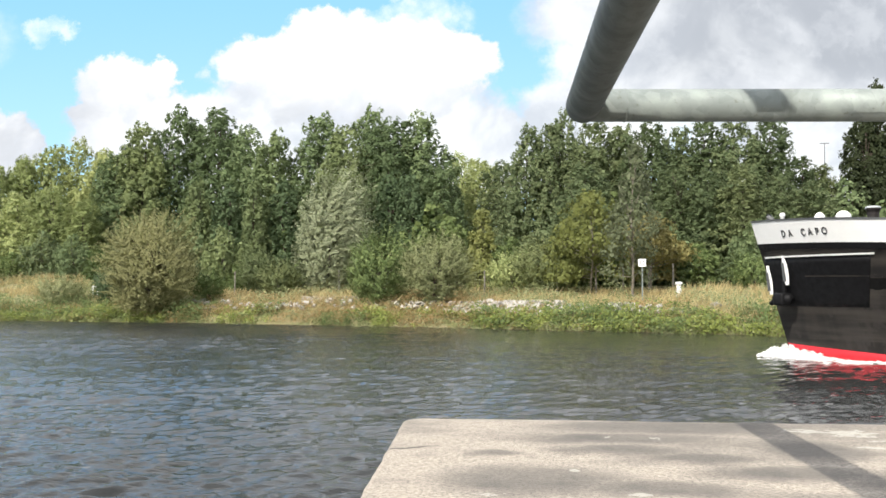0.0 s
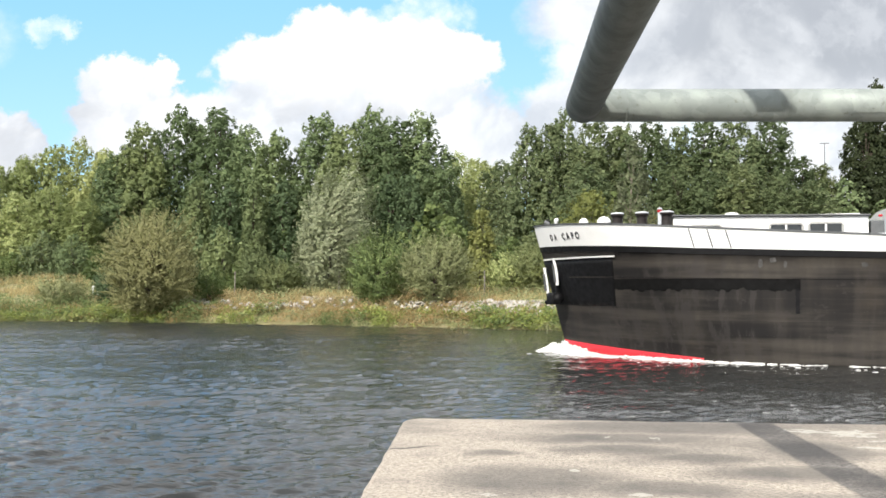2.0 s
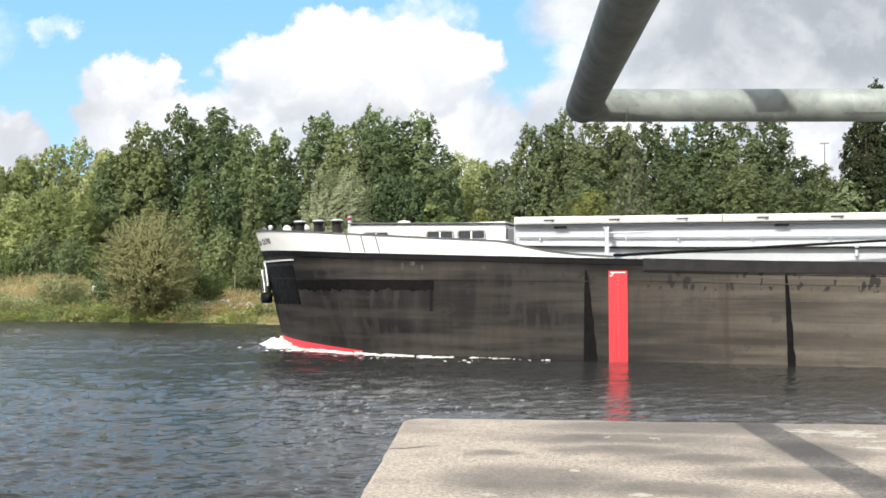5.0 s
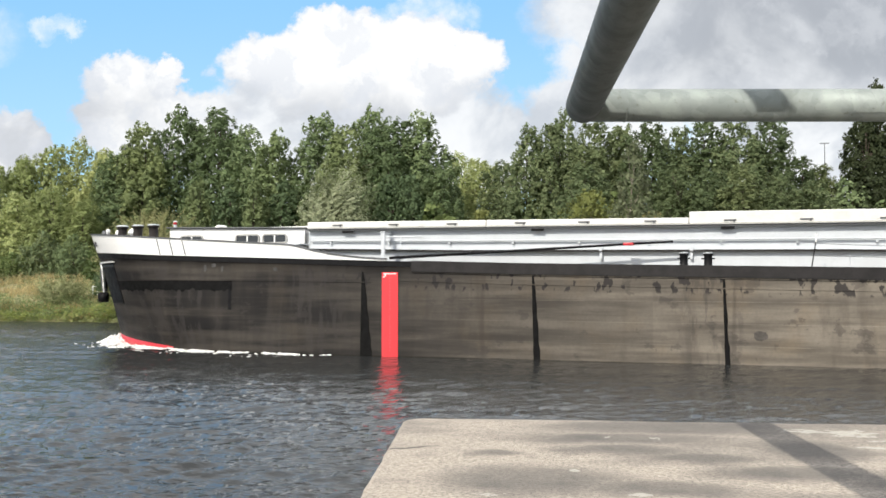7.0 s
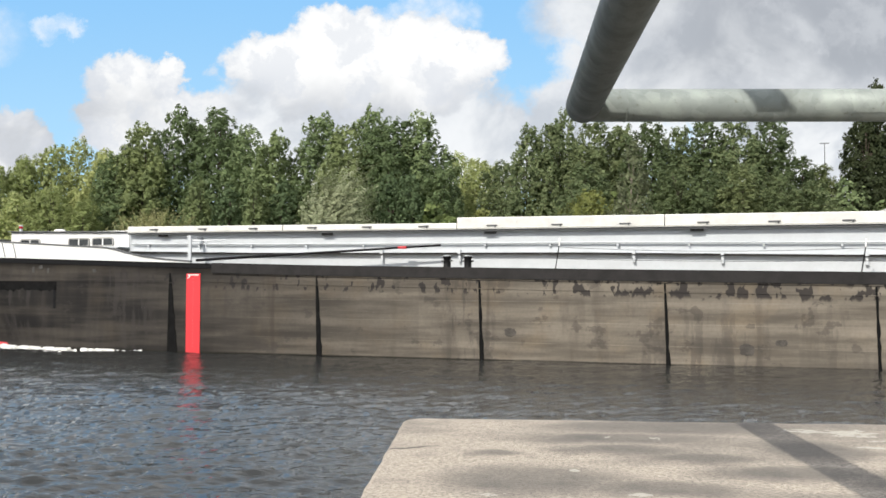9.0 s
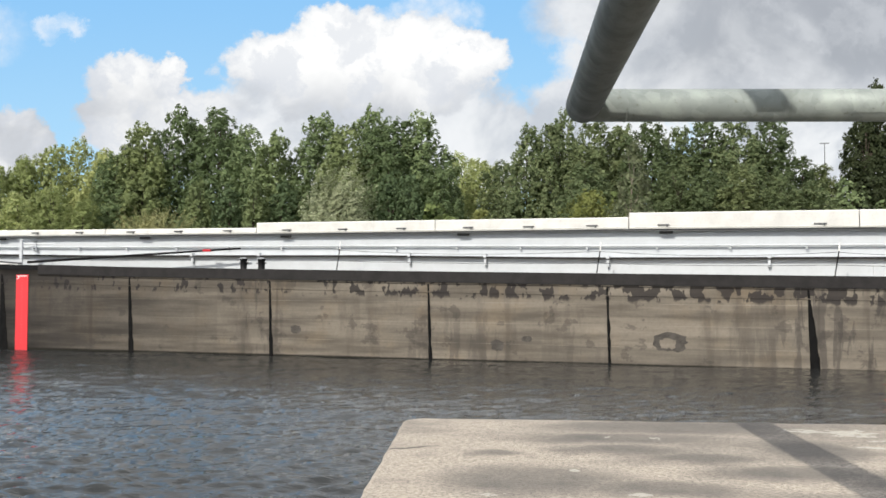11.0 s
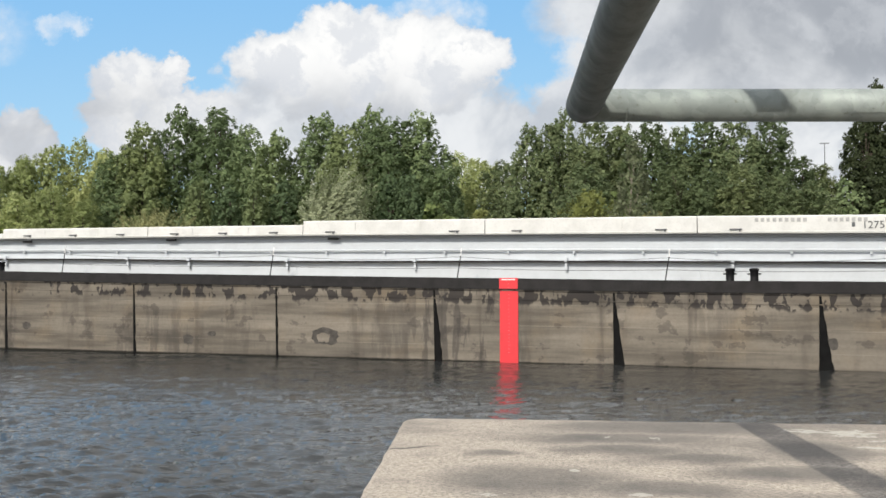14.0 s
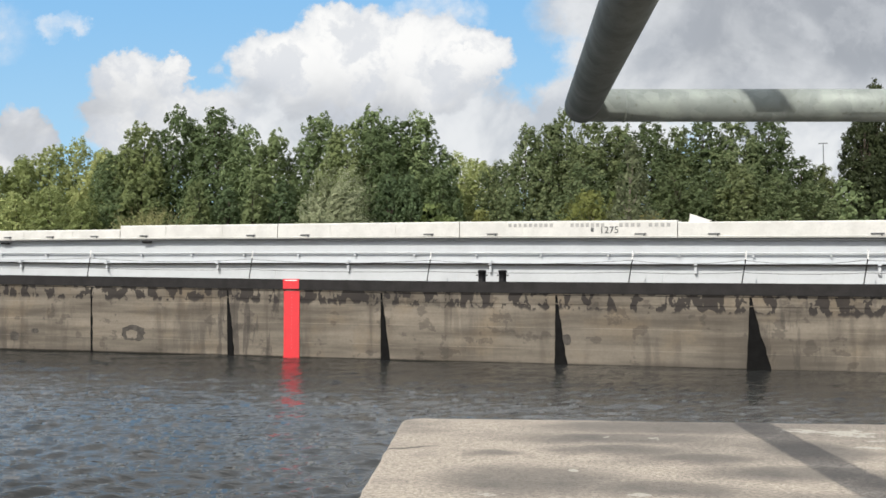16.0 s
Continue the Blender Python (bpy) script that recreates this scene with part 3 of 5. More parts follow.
def rounded_frame(bm, x0, x1, z0, z1, y0, y1, r, t):
    """A window frame with rounded corners in the plane y, of bar width t."""
    rings = []
    for inset in (0.0, t):
        ring = []
        for cx, cz, a in ((x1 - r, z1 - r, 0), (x0 + r, z1 - r, 90), (x0 + r, z0 + r, 180), (x1 - r, z0 + r, 270)):
            for k in range(4):
                b = radians(a + 30 * k)
                ring.append((cx + (r - inset * 0.9) * math.cos(b), cz + (r - inset * 0.9) * math.sin(b)))
        rings.append(ring)
    m = len(rings[0])
    V = [[bm.verts.new((x, y, z)) for x, z in ring] for ring, y in ((rings[0], y0), (rings[0], y1), (rings[1], y1), (rings[1], y0))]
    for a, b in zip(V, V[1:]):
        for i in range(m):
            bm.faces.new((a[i], a[(i + 1) % m], b[(i + 1) % m], b[i]))
    return bm


def build_barge():
    barge = empty("barge", Matrix.Translation(at(0.31, 29.22)) @ pose(0, 0, 0, 0, 0, HEADING))
    tagged(barge, "long black cargo barge with white bulwark and red draught marks", "barge")

    # hull shell, both sides, with deck, bottom and transom
    qs = np.concatenate([np.linspace(0, 1, 14) ** 1.6 * 3.0, np.linspace(3.3, 12, 22), np.linspace(13, LENGTH, 50)])
    fr = [0, 0.2, 0.36, 0.42, 0.5, 0.6, 0.7, 0.8, 0.9, 1.0]
    verts, faces = [], []
    nrow = len(fr)
    for side in (1, -1):
        for q in qs:
            for fz in fr:
                z = -1.3 + (sheer(-q) + 1.3) * fz
                p = skin(q, z)
                verts.append((p.x, side * p.y, p.z))
    n = len(qs) * nrow
    f = grid_faces(len(qs), nrow).tolist()
    faces += f + [[n + i for i in g][::-1] for g in f]
    for i in range(len(qs) - 1):
        a, b = i * nrow, (i + 1) * nrow
        faces.append((a + nrow - 1, b + nrow - 1, n + b + nrow - 1, n + a + nrow - 1))
        faces.append((a, n + a, n + b, b))
    e = (len(qs) - 1) * nrow
    for j in range(nrow - 1):
        faces.append((e + j, n + e + j, n + e + j + 1, e + j + 1))
    hull = quads("hull", verts, faces, HULL, barge, "weathered black steel plating with streaks", True)
    for poly in hull.data.polygons:
        if abs(poly.normal.z) > 0.9:
            poly.use_smooth = False

    # white bulwark round the bow, with a dark capping rail
    bm = mirrored(strip(0.0, 12.8, lambda x: sheer(x), bulwark, 0.012, 70, 2, -0.07))
    part("bulwark", bm, WHITE, barge, "white painted bulwark")
    bm = mirrored(strip(0.0, 12.8, lambda x: bulwark(x), lambda x: bulwark(x) + 0.045, 0.035, 70, 1, -0.10))
    part("capping_rail", bm, DARKGREY, barge, "dark grey capping rail")
    # rubbing strake from the bulwark's end aft
    bm = mirrored(strip(0.0, 13.6, lambda x: sheer(x) - 0.16, lambda x: sheer(x) - 0.002, 0.02, 60, 1, -0.03))
    part("bow_strake", bm, BLACK, barge, "black strake under the bulwark")
    bm = mirrored(strip(13.6, LENGTH, lambda x: sheer(x) - 0.29, lambda x: sheer(x) + 0.02, 0.055, 40, 2, -0.14))
    part("rubbing_strake", bm, BELT, barge, "worn black rubbing strake")
    bm = mirrored(strip(13.6, LENGTH, lambda x: sheer(x) - 0.325, lambda x: sheer(x) - 0.295, 0.03, 40, 1, -0.02))
    part("strake_edge", bm, HULL, barge)
    for q0, q1, d in ((1.0, 12.3, 0.0), (13.0, LENGTH, 0.13)):
        def low(x, d=d, q0=q0):
            return float(np.interp(-x, [0, 12], [2.28, 2.12])) if q0 < 5 else sheer(x) - 0.58
        bm = mirrored(strip(q0, q1, low, lambda x, lw=low: lw(x) + 0.022, 0.014, 50, 1, -0.01))
        part("weld_line", bm, HULL, barge)
    for z in (1.28, 0.66):
        for q0, q1 in ((3.4, 11.6), (13.4, LENGTH)):
            bm = mirrored(strip(q0, q1, lambda x, z=z: z + (0.0045 * x if x < -12 else 0.0) + 0.05, lambda x, z=z: z + (0.0045 * x if x < -12 else 0.0) + 0.064, 0.004, 40, 1, -0.01))
            part("plate_seam", bm, HULL, barge)
    # red boot top at the bow
    bm = mirrored(strip(0.6, 5.3, lambda x: -0.9, lambda x: float(np.interp(-x, [0, 5.3], [0.44, 0.10])), 0.008, 40, 6, -0.03, True))
    part("boot_top", bm, BOOT, barge, "red boot top showing at the bow", True)
    # black fresh paint round the anchor pocket, with its white ledge
    for s in (1, -1):
        bm = strip(0.12, 2.75, lambda x: 2.80, lambda x: 2.845, 0.05, 26, 1, -0.01)
        if s < 0:
            for v in bm.verts:
                v.co.y = -v.co.y
            bmesh.ops.reverse_faces(bm, faces=bm.faces[:])
        part("ledge", bm, WHITE, barge, "white painted ledge")
        bm = strip(0.3, 2.9, lambda x: 1.45, lambda x: 2.79, 0.006, 30, 8, -0.01, True)
        if s < 0:
            for v in bm.verts:
                v.co.y = -v.co.y
            bmesh.ops.reverse_faces(bm, faces=bm.faces[:])
        part("anchor_panel", bm, BLACK, barge, "black painted panel behind the anchor", True)
    # the darker touched-up band under the bow weld line
    bm = strip(2.9, 7.7, lambda x: 1.90 + 0.10 * noise.noise((x * 2.3, 2, 0)) + 0.09 * noise.noise((x * 8, 5, 0)), lambda x: 2.2, 0.005, 80, 1, -0.01, True)
    part("paint_patch", bm, TAR, barge, "touched-up black paint")
    bm = strip(7.58, 7.68, lambda x: 1.30, lambda x: 1.95, 0.005, 2, 1, -0.01, True)
    part("paint_patch", bm, BLACK, barge)
    # old repair patches and stains low on the side
    rng = random.Random(17)
    for x, z, w, h, hole in ((-29.36, 0.37, 0.36, 0.30, False), (-34.05, 0.53, 0.82, 0.50, True), (-23.1, 0.72, 0.34, 0.24, False), (-30.2, 0.55, 0.3, 0.16, False),
                             (-48.0, 0.55, 0.22, 0.3, False), (-6.75, 2.58, 0.10, 0.22, False), (-7.05, 2.66, 0.16, 0.13, False), (-7.35, 2.55, 0.08, 0.18, False), (-9.2, 2.52, 0.14, 0.13, False)):
        bm = bmesh.new()
        n = 22
        ring = []
        for i in range(n):
            a = 2 * math.pi * i / n
            r = 0.5 * (abs(math.cos(a)) ** 3 + abs(math.sin(a)) ** 3) ** (-1 / 3) * rng.uniform(0.86, 1.1)
            ring.append((r * math.cos(a), r * math.sin(a)))
        outer = [bm.verts.new((x + w * p, HALF + 0.006, z + h * q)) for p, q in ring]
        edge = [bm.verts.new((x + w * p * 1.02, HALF - 0.004, z + h * q * 1.02)) for p, q in ring]
        for i in range(n):
            bm.faces.new((outer[i], outer[(i + 1) % n], edge[(i + 1) % n], edge[i]))
        if hole:
            inner = [bm.verts.new((x + 0.05 + w * p * 0.52 * rng.uniform(0.85, 1.1), HALF + 0.006, z - 0.04 + h * q * 0.58 * rng.uniform(0.8, 1.1))) for p, q in ring]
            for i in range(n):
                bm.faces.new((outer[i], outer[(i + 1) % n], inner[(i + 1) % n], inner[i]))
        else:
            bm.faces.new(outer)
        part("repair_patch", bm, SCUFF if z > 2 else STAIN, barge, "pale scuff in the black paint" if z > 2 else "dark grey touched-up patch")
    # slanted black stripes on the bulwark
    for x in (-5.0, -5.47, -5.93):
        bm = bmesh.new()
        zl, zh = sheer(x) + 0.02, bulwark(x) - 0.02
        pts = [(x - 0.13, zl), (x - 0.09, zl), (x + 0.05, zh), (x + 0.01, zh)]
        a = [bm.verts.new((px, HALF + 0.017, pz)) for px, pz in pts]
        b = [bm.verts.new((px, HALF + 0.005, pz)) for px, pz in pts]
        bm.faces.new(a)
        for i in range(4):
            bm.faces.new((a[i], a[(i + 1) % 4], b[(i + 1) % 4], b[i]))
        part("stripe", bm, DARKGREY, barge, "dark slanting stripe")

    # tarred wedges over the frame joints
    rng = random.Random(3)
    for x, wide, lean in ((-12.05, 0.34, 0.08), (-17.15, 0.15, 0.16), (-22.2, 0.09, 0.12), (-27.3, 0.045, 0.12), (-32.4, 0.045, 0.1),
                          (-37.45, 0.24, 0.2), (-42.55, 0.27, 0.15), (-47.7, 0.34, 0.1), (-52.75, 0.62, 0.1), (-57.9, 0.5, 0.1), (-63, 0.3, 0.1)):
        bm = bmesh.new()
        zt = sheer(x) - 0.34
        rows = []
        for j in range(15):
            k = j / 14
            z = zt - (zt + 0.3) * k
            c = x - lean * k * 0.5
            hw = 0.022 + wide * 0.5 * k ** (0.75 if x > -20 else 1.15) + rng.uniform(-0.012, 0.012) * (0.4 + k)
            rows.append([bm.verts.new((c + 0.5 * hw, HALF + 0.005, z)), bm.verts.new((c + 0.5 * hw - 0.01, HALF + 0.013, z)),
                         bm.verts.new((c - 1.5 * hw, HALF + 0.013, z)), bm.verts.new((c - 1.5 * hw - 0.01, HALF + 0.005, z))])
        for a, b in zip(rows, rows[1:]):
            for i in range(3):
                bm.faces.new((a[i], a[i + 1], b[i + 1], b[i]))
        part("tar_wedge", bm, TAR, barge, "black tarred streak over a plate joint")

    # red draught marks with white dots
    for x, wide, top in ((-12.93, 0.5, sheer(-12.9) - 0.33), (-39.67, 0.52, sheer(-39.7) + 0.03)):
        bm = box(bmesh.new(), (x - wide / 2, HALF - 0.01, -0.9), (x + wide / 2, HALF + 0.018, top - 0.3))
        if top > 2.1 and x < -30:
            box(bm, (x - wide / 2 - 0.004, HALF - 0.01, top - 0.3), (x + wide / 2 + 0.004, HALF + 0.068, top))
        else:
            box(bm, (x - wide / 2, HALF - 0.01, top - 0.3), (x + wide / 2, HALF + 0.018, top))
        mark = part("draught_mark", bm, RED, barge, "red painted draught mark with white dots")
        z, i = top - 0.16, 0
        while z > 0.15:
            o = 0.07 if (x < -30 and z > top - 0.3) else 0.02
            bm = box(bmesh.new(), (x - 0.016, HALF + o - 0.004, z - 0.009), (x + 0.016, HALF + o + 0.002, z + 0.009))
            part("dot", bm, PINK, mark)
            z, i = z - 0.1, i + 1
        zz = top - 0.03
        o = 0.07 if x < -30 else 0.02
        bm = box(bmesh.new(), (x - 0.2, HALF + o - 0.004, zz - 0.03), (x + 0.2, HALF + o + 0.004, zz))
        if x > -30:
            box(bm, (x + 0.12, HALF + o - 0.004, zz - 0.09), (x + 0.16, HALF + o + 0.004, zz - 0.03))
            box(bm, (x + 0.16, HALF + o - 0.004, zz - 0.12), (x + 0.22, HALF + o + 0.004, zz - 0.09))
        part("top_line", bm, WHITE, mark)

    # name on the bow, letter by letter round the curve
    q = 0.76
    for ch in "DA CAPO":
        if ch != " ":
            z = 3.37
            p0, p1 = skin(q, z), skin(q + 0.1, z)
            t = (p1 - p0).normalized()
            upv = (skin(q, z + 0.25) - skin(q, z)).normalized()
            nrm = t.cross(upv).normalized()
            m = Matrix((t, nrm.cross(t), nrm)).transposed().to_4x4()
            m.translation = p0 + nrm * 0.025
            lettering("letter", ch, 0.27, LETTER, barge, m @ Matrix.Diagonal((0.84, 1, 1, 1)), bold=0.007)
        q += 0.168 if ch != " " else 0.15

    # coaming of the hold, in plates with flanges and brackets
    cy = HALF - 0.98
    front = -9.85
    for name, y in (("coaming", cy), ("coaming", -cy)):
        bm = bmesh.new()
        xs = np.linspace(front, -76, 40)
        t = 0.05 if y > 0 else -0.05
        rows = []
        for x in xs:
            lo, hi = sheer(x) - 0.05, coaming_top(x)
            rows.append([bm.verts.new((x, y, lo)), bm.verts.new((x, y, hi)), bm.verts.new((x, y - t, hi)), bm.verts.new((x, y - t, lo))])
        for a, b in zip(rows, rows[1:]):
            for i in range(4):
                bm.faces.new((a[i], a[(i + 1) % 4], b[(i + 1) % 4], b[i]))
        part(name, bm, GREY, barge, "light grey steel hatch coaming")
    for x in (front, -76):
        part("coaming_end", box(bmesh.new(), (x - 0.03, -cy, 2.0), (x + 0.03, cy, coaming_top(x) - 0.005)), GREY, barge)

    def run(name, law, dy0, dy1, dz0, dz1, mat, label=""):
        bm = bmesh.new()
        rows = []
        for x in np.linspace(front, -76, 40):
            z = law(x)
            rows.append([bm.verts.new((x, cy + dy0, z + dz0)), bm.verts.new((x, cy + dy1, z + dz0)), bm.verts.new((x, cy + dy1, z + dz1)), bm.verts.new((x, cy + dy0, z + dz1))])
        for a, b in zip(rows, rows[1:]):
            for i in range(4):
                bm.faces.new((a[i], a[(i + 1) % 4], b[(i + 1) % 4], b[i]))
        bm.faces.new(rows[0])
        bm.faces.new(rows[-1][::-1])
        return part(name, bm, mat, barge, label)
    run("flange", ledge, 0.002, 0.11, -0.03, 0.02, GREY, "grey stiffener flange along the coaming")
    # dark strip added to draw the shadow line under the flange
    run("flange_lip", ledge, 0.112, 0.125, -0.055, 0.0, BELT, "dark strip standing in for shade under the flange")
    # rim painted dark grey to carry the covers' shadow line
    run("coaming_rim", coaming_top, 0.002, 0.16, -0.05, -0.004, DARKGREY, "rim coloured dark for the shade under the hatch covers")
    mid = lambda x: ledge(x) + (coaming_top(x) - ledge(x)) * 0.42
    bm = bmesh.new()
    rings = []
    for x in np.linspace(front - 0.1, -76, 40):
        rings.append([bm.verts.new((x, cy + 0.08 + 0.026 * math.cos(a), mid(x) + 0.026 * math.sin(a))) for a in np.linspace(0, 2 * math.pi, 9)[:-1]])
    for ra, rb in zip(rings, rings[1:]):
        for i in range(8):
            bm.faces.new((ra[i], ra[(i + 1) % 8], rb[(i + 1) % 8], rb[i]))
    part("handrail", bm, GREY, barge, "grey tube handrail on the coaming", True)
    x = -10.6
    while x > -75:
        bm = box(bmesh.new(), (x - 0.03, cy - 0.01, mid(x) - 0.10), (x + 0.03, cy + 0.09, mid(x) + 0.01))
        part("rail_bracket", bm, GREY, barge)
        x -= 1.92
    for x in (-18.9, -21.35, -26.4, -28.75, -32.3, -36.55, -41.1, -45.6, -51.35, -55.9, -60.4, -65, -70):
        bm = bmesh.new()
        z = ledge(x)
        box(bm, (x - 0.035, cy - 0.005, z - 0.26), (x + 0.035, cy + 0.10, z - 0.036))
        box(bm, (x - 0.045, cy - 0.005, z - 0.036), (x + 0.045, cy + 0.15, z + 0.07))
        part("flange_bracket", bm, GREY, barge, "grey knee bracket")

    # hatch covers in stacks of three heights
    rng = random.Random(8)
    for cuts, h0, h1 in (((-9.86, -15.6, -21.3), 0.225, 0.20), ((-21.3, -27.25, -32.9), 0.36, 0.34), ((-32.9, -38.75, -44.7, -50.9), 0.46, 0.49),
                         ((-50.9, -56.8, -62.6, -68.5, -74.5), 0.44, 0.5)):
        for a, b in zip(cuts, cuts[1:]):
            bm = bmesh.new()
            y = cy + 0.2
            za, zb = coaming_top(a), coaming_top(b)
            ka = h0 + (h1 - h0) * (a - cuts[0]) / (cuts[-1] - cuts[0])
            kb = h0 + (h1 - h0) * (b - cuts[0]) / (cuts[-1] - cuts[0])
            prof = lambda z, k: [(y, z + 0.01), (y + 0.012, z + 0.06), (y, z + 0.07), (y - 0.01, z + k - 0.03), (y - 0.05, z + k), (0, z + k + 0.10),
                                 (-y + 0.05, z + k), (-y, z + k - 0.03), (-y, z + 0.01)]
            ra = [bm.verts.new((a - 0.012, p, q)) for p, q in prof(za, ka)]
            rb = [bm.verts.new((b + 0.012, p, q)) for p, q in prof(zb, kb)]
            m = len(ra)
            for i in range(m):
                bm.faces.new((ra[i], ra[(i + 1) % m], rb[(i + 1) % m], rb[i]))
            bm.faces.new(ra[::-1])
            bm.faces.new(rb)
            cover = part("hatch_cover", bm, CREAM, barge, "cream white steel hatch cover")
            for fx in (0.18, 0.5, 0.82) if (a - b) < 5.8 or a > -22 else (0.16, 0.84):
                x = a + (b - a) * fx
                z = coaming_top(x)
                bm = box(bmesh.new(), (x - 0.16, y - 0.02, z + 0.10), (x + 0.16, y + 0.03, z + 0.135), 0.008)
                box(bm, (x - 0.12, y - 0.02, z + 0.06), (x - 0.08, y + 0.035, z + 0.10))
                part("latch", bm, DARKGREY, cover, "dark steel latch")
            for fx in (0.3, 0.66):
                x = a + (b - a) * fx
                z = coaming_top(x)
                bm = box(bmesh.new(), (x - 0.012, y - 0.02, z + 0.08), (x + 0.012, y + 0.008, z + min(ka, kb) - 0.05))
                part("seam", bm, CREAM, cover)
    part("rag", box(bmesh.new(), (-9.80, 1.95, 3.82), (-9.70, 2.06, 3.88), 0.02), BOOT, barge, "red rag tied to the cover's corner")
    # dark drip slots under the covers
    for x in (-11.2, -17.1, -22.3, -28.1, -33.9):
        part("drip_slot", box(bmesh.new(), (x - 0.18, cy + 0.1, coaming_top(x) - 0.12), (x + 0.18, cy + 0.145, coaming_top(x) - 0.046)), BLACK, barge)
    # lettering on the last cover: unreadable rows as bars, the tonnage as figures
    y = cy + 0.2
    for x0, x1, k in ((-46.15, -47.5, 9), (-47.95, -48.95, 7), (-49.3, -50.75, 9)):
        for i in range(k):
            if k == 9 and i == 4 and x0 < -48:
                continue
            a = x0 + (x1 - x0) * (i + 0.15) / k
            b = x0 + (x1 - x0) * (i + 0.75) / k
            z = coaming_top(a) + 0.36
            part("bar", box(bmesh.new(), (b, y - 0.012, z - 0.05), (a, y + 0.0, z + 0.05)), BARGREY, barge)
    m = Matrix(((-1, 0, 0, -49.05), (0, 0, 1, y + 0.004), (0, 1, 0, coaming_top(-48.8) + 0.13), (0, 0, 0, 1)))
    lettering("figures", "1275", 0.27, DARKGREY, barge, m)
    part("bar", box(bmesh.new(), (-48.62, y - 0.012, 3.52), (-48.54, y + 0.002, 3.64)), DARKGREY, barge)

    # side-deck stanchions with guard wires
    posts = (-24.4, -32.15, -38.15, -43.95, -49.7, -52.6, -55.5, -61.3, -67)
    for x in posts:
        z = sheer(x)
        bm = tube(bmesh.new(), (x + 0.05, HALF - 0.18, z), (x - 0.06, HALF - 0.18, z + 0.66), 0.015, n=8)
        p = part("stanchion", bm, BLACK, barge, "thin black stanchion with a white head")
        part("head", tube(bmesh.new(), (x - 0.06, HALF - 0.18, z + 0.64), (x - 0.075, HALF - 0.18, z + 0.86), 0.022, n=8), WHITE, p)
        part("stub", tube(bmesh.new(), (x - 0.85, HALF - 0.2, z), (x - 0.85, HALF - 0.2, z + 0.32), 0.012, n=6), GREY, barge)
    for a, b in zip(posts, posts[1:]):
        for up in (0.30, 0.62):
            bm = bmesh.new()
            za, zb = sheer(a) + up, sheer(b) + up
            rings = []
            for i in range(9):
                k = i / 8
                p = Vector((a + (b - a) * k, HALF - 0.18, za + (zb - za) * k - 0.10 * 4 * k * (1 - k) * (0.4 if up < 0.5 else 1)))
                rings.append([bm.verts.new(p + Vector((0, 0.007 * math.cos(g), 0.007 * math.sin(g)))) for g in (0, 1.57, 3.14, 4.71)])
            for ra, rb in zip(rings, rings[1:]):
                for i in range(4):
                    bm.faces.new((ra[i], ra[(i + 1) % 4], rb[(i + 1) % 4], rb[i]))
            part("guard_wire", bm, DARKGREY, barge)
    # the grey gate frame at the end of the bulwark
    bm = box(bmesh.new(), (-12.66, HALF - 0.3, sheer(-12.6)), (-12.54, HALF - 0.24, 3.62), 0.01)
    box(bm, (-12.62, HALF - 0.98, 3.56), (-12.5, HALF - 0.24, 3.62), 0.01)
    part("gate_frame", bm, GREY, barge, "grey steel frame on the side deck")
    bm = tube(bmesh.new(), (-12.5, HALF - 0.27, 3.45), (-13.7, HALF - 0.6, 3.47), 0.02, n=8)
    tube(bm, (-13.1, HALF - 0.4, 3.46), (-13.1, HALF - 0.4, 3.2), 0.02, n=8)
    part("gate_arm", bm, GREY, barge)
    # a long black pole laid along the deck, with a red clamp
    bm = tube(bmesh.new(), (-12.75, HALF - 0.42, 2.84), (-20.9, HALF - 0.5, 3.20), 0.045, 0.03, n=10)
    pole = part("pole", bm, BLACK, barge, "long black pole resting on the coaming rail", True)
    part("clamp", box(bmesh.new(), (-19.86, HALF - 0.55, 3.11), (-19.58, HALF - 0.43, 3.19), 0.02), BOOT, pole, "red clamp")
    # bollard pairs on the side deck
    for x in (-21.2, -21.82, -45.55, -46.15):
        z = sheer(x)
        bm = lathe(bmesh.new(), (x, HALF - 0.2, z - 0.03), [(0.13, 0), (0.13, 0.03), (0.105, 0.05), (0.105, 0.30), (0.125, 0.32), (0.125, 0.36), (0.09, 0.38)], 18)
        tube(bm, (x - 0.17, HALF - 0.2, z + 0.2), (x + 0.17, HALF - 0.2, z + 0.2), 0.018, n=8)
        b = part("bollard", bm, BLACK, barge, "short black steel bollard", True)
        if x > -30:
            part("cap", lathe(bmesh.new(), (x, HALF - 0.2, z + 0.335), [(0.126, 0), (0.126, 0.022), (0.08, 0.03)], 18), GREY, b, "worn pale cap")
    # a flag-like tarpaulin corner sticking up behind the covers
    bm = bmesh.new()
    pts = [(-51.1, 3.72), (-51.75, 3.84), (-51.15, 4.06)]
    a = [bm.verts.new((x, 1.6, z)) for x, z in pts]
    b = [bm.verts.new((x, 1.58, z)) for x, z in pts]
    bm.faces.new(a)
    bm.faces.new(b[::-1])
    for i in range(3):
        bm.faces.new((a[i], b[i], b[(i + 1) % 3], a[(i + 1) % 3]))
    part("tarpaulin_corner", bm, CREAM, barge, "pale tarpaulin corner sticking up")

    build_foredeck(barge)
    build_anchor(barge)
    return barge


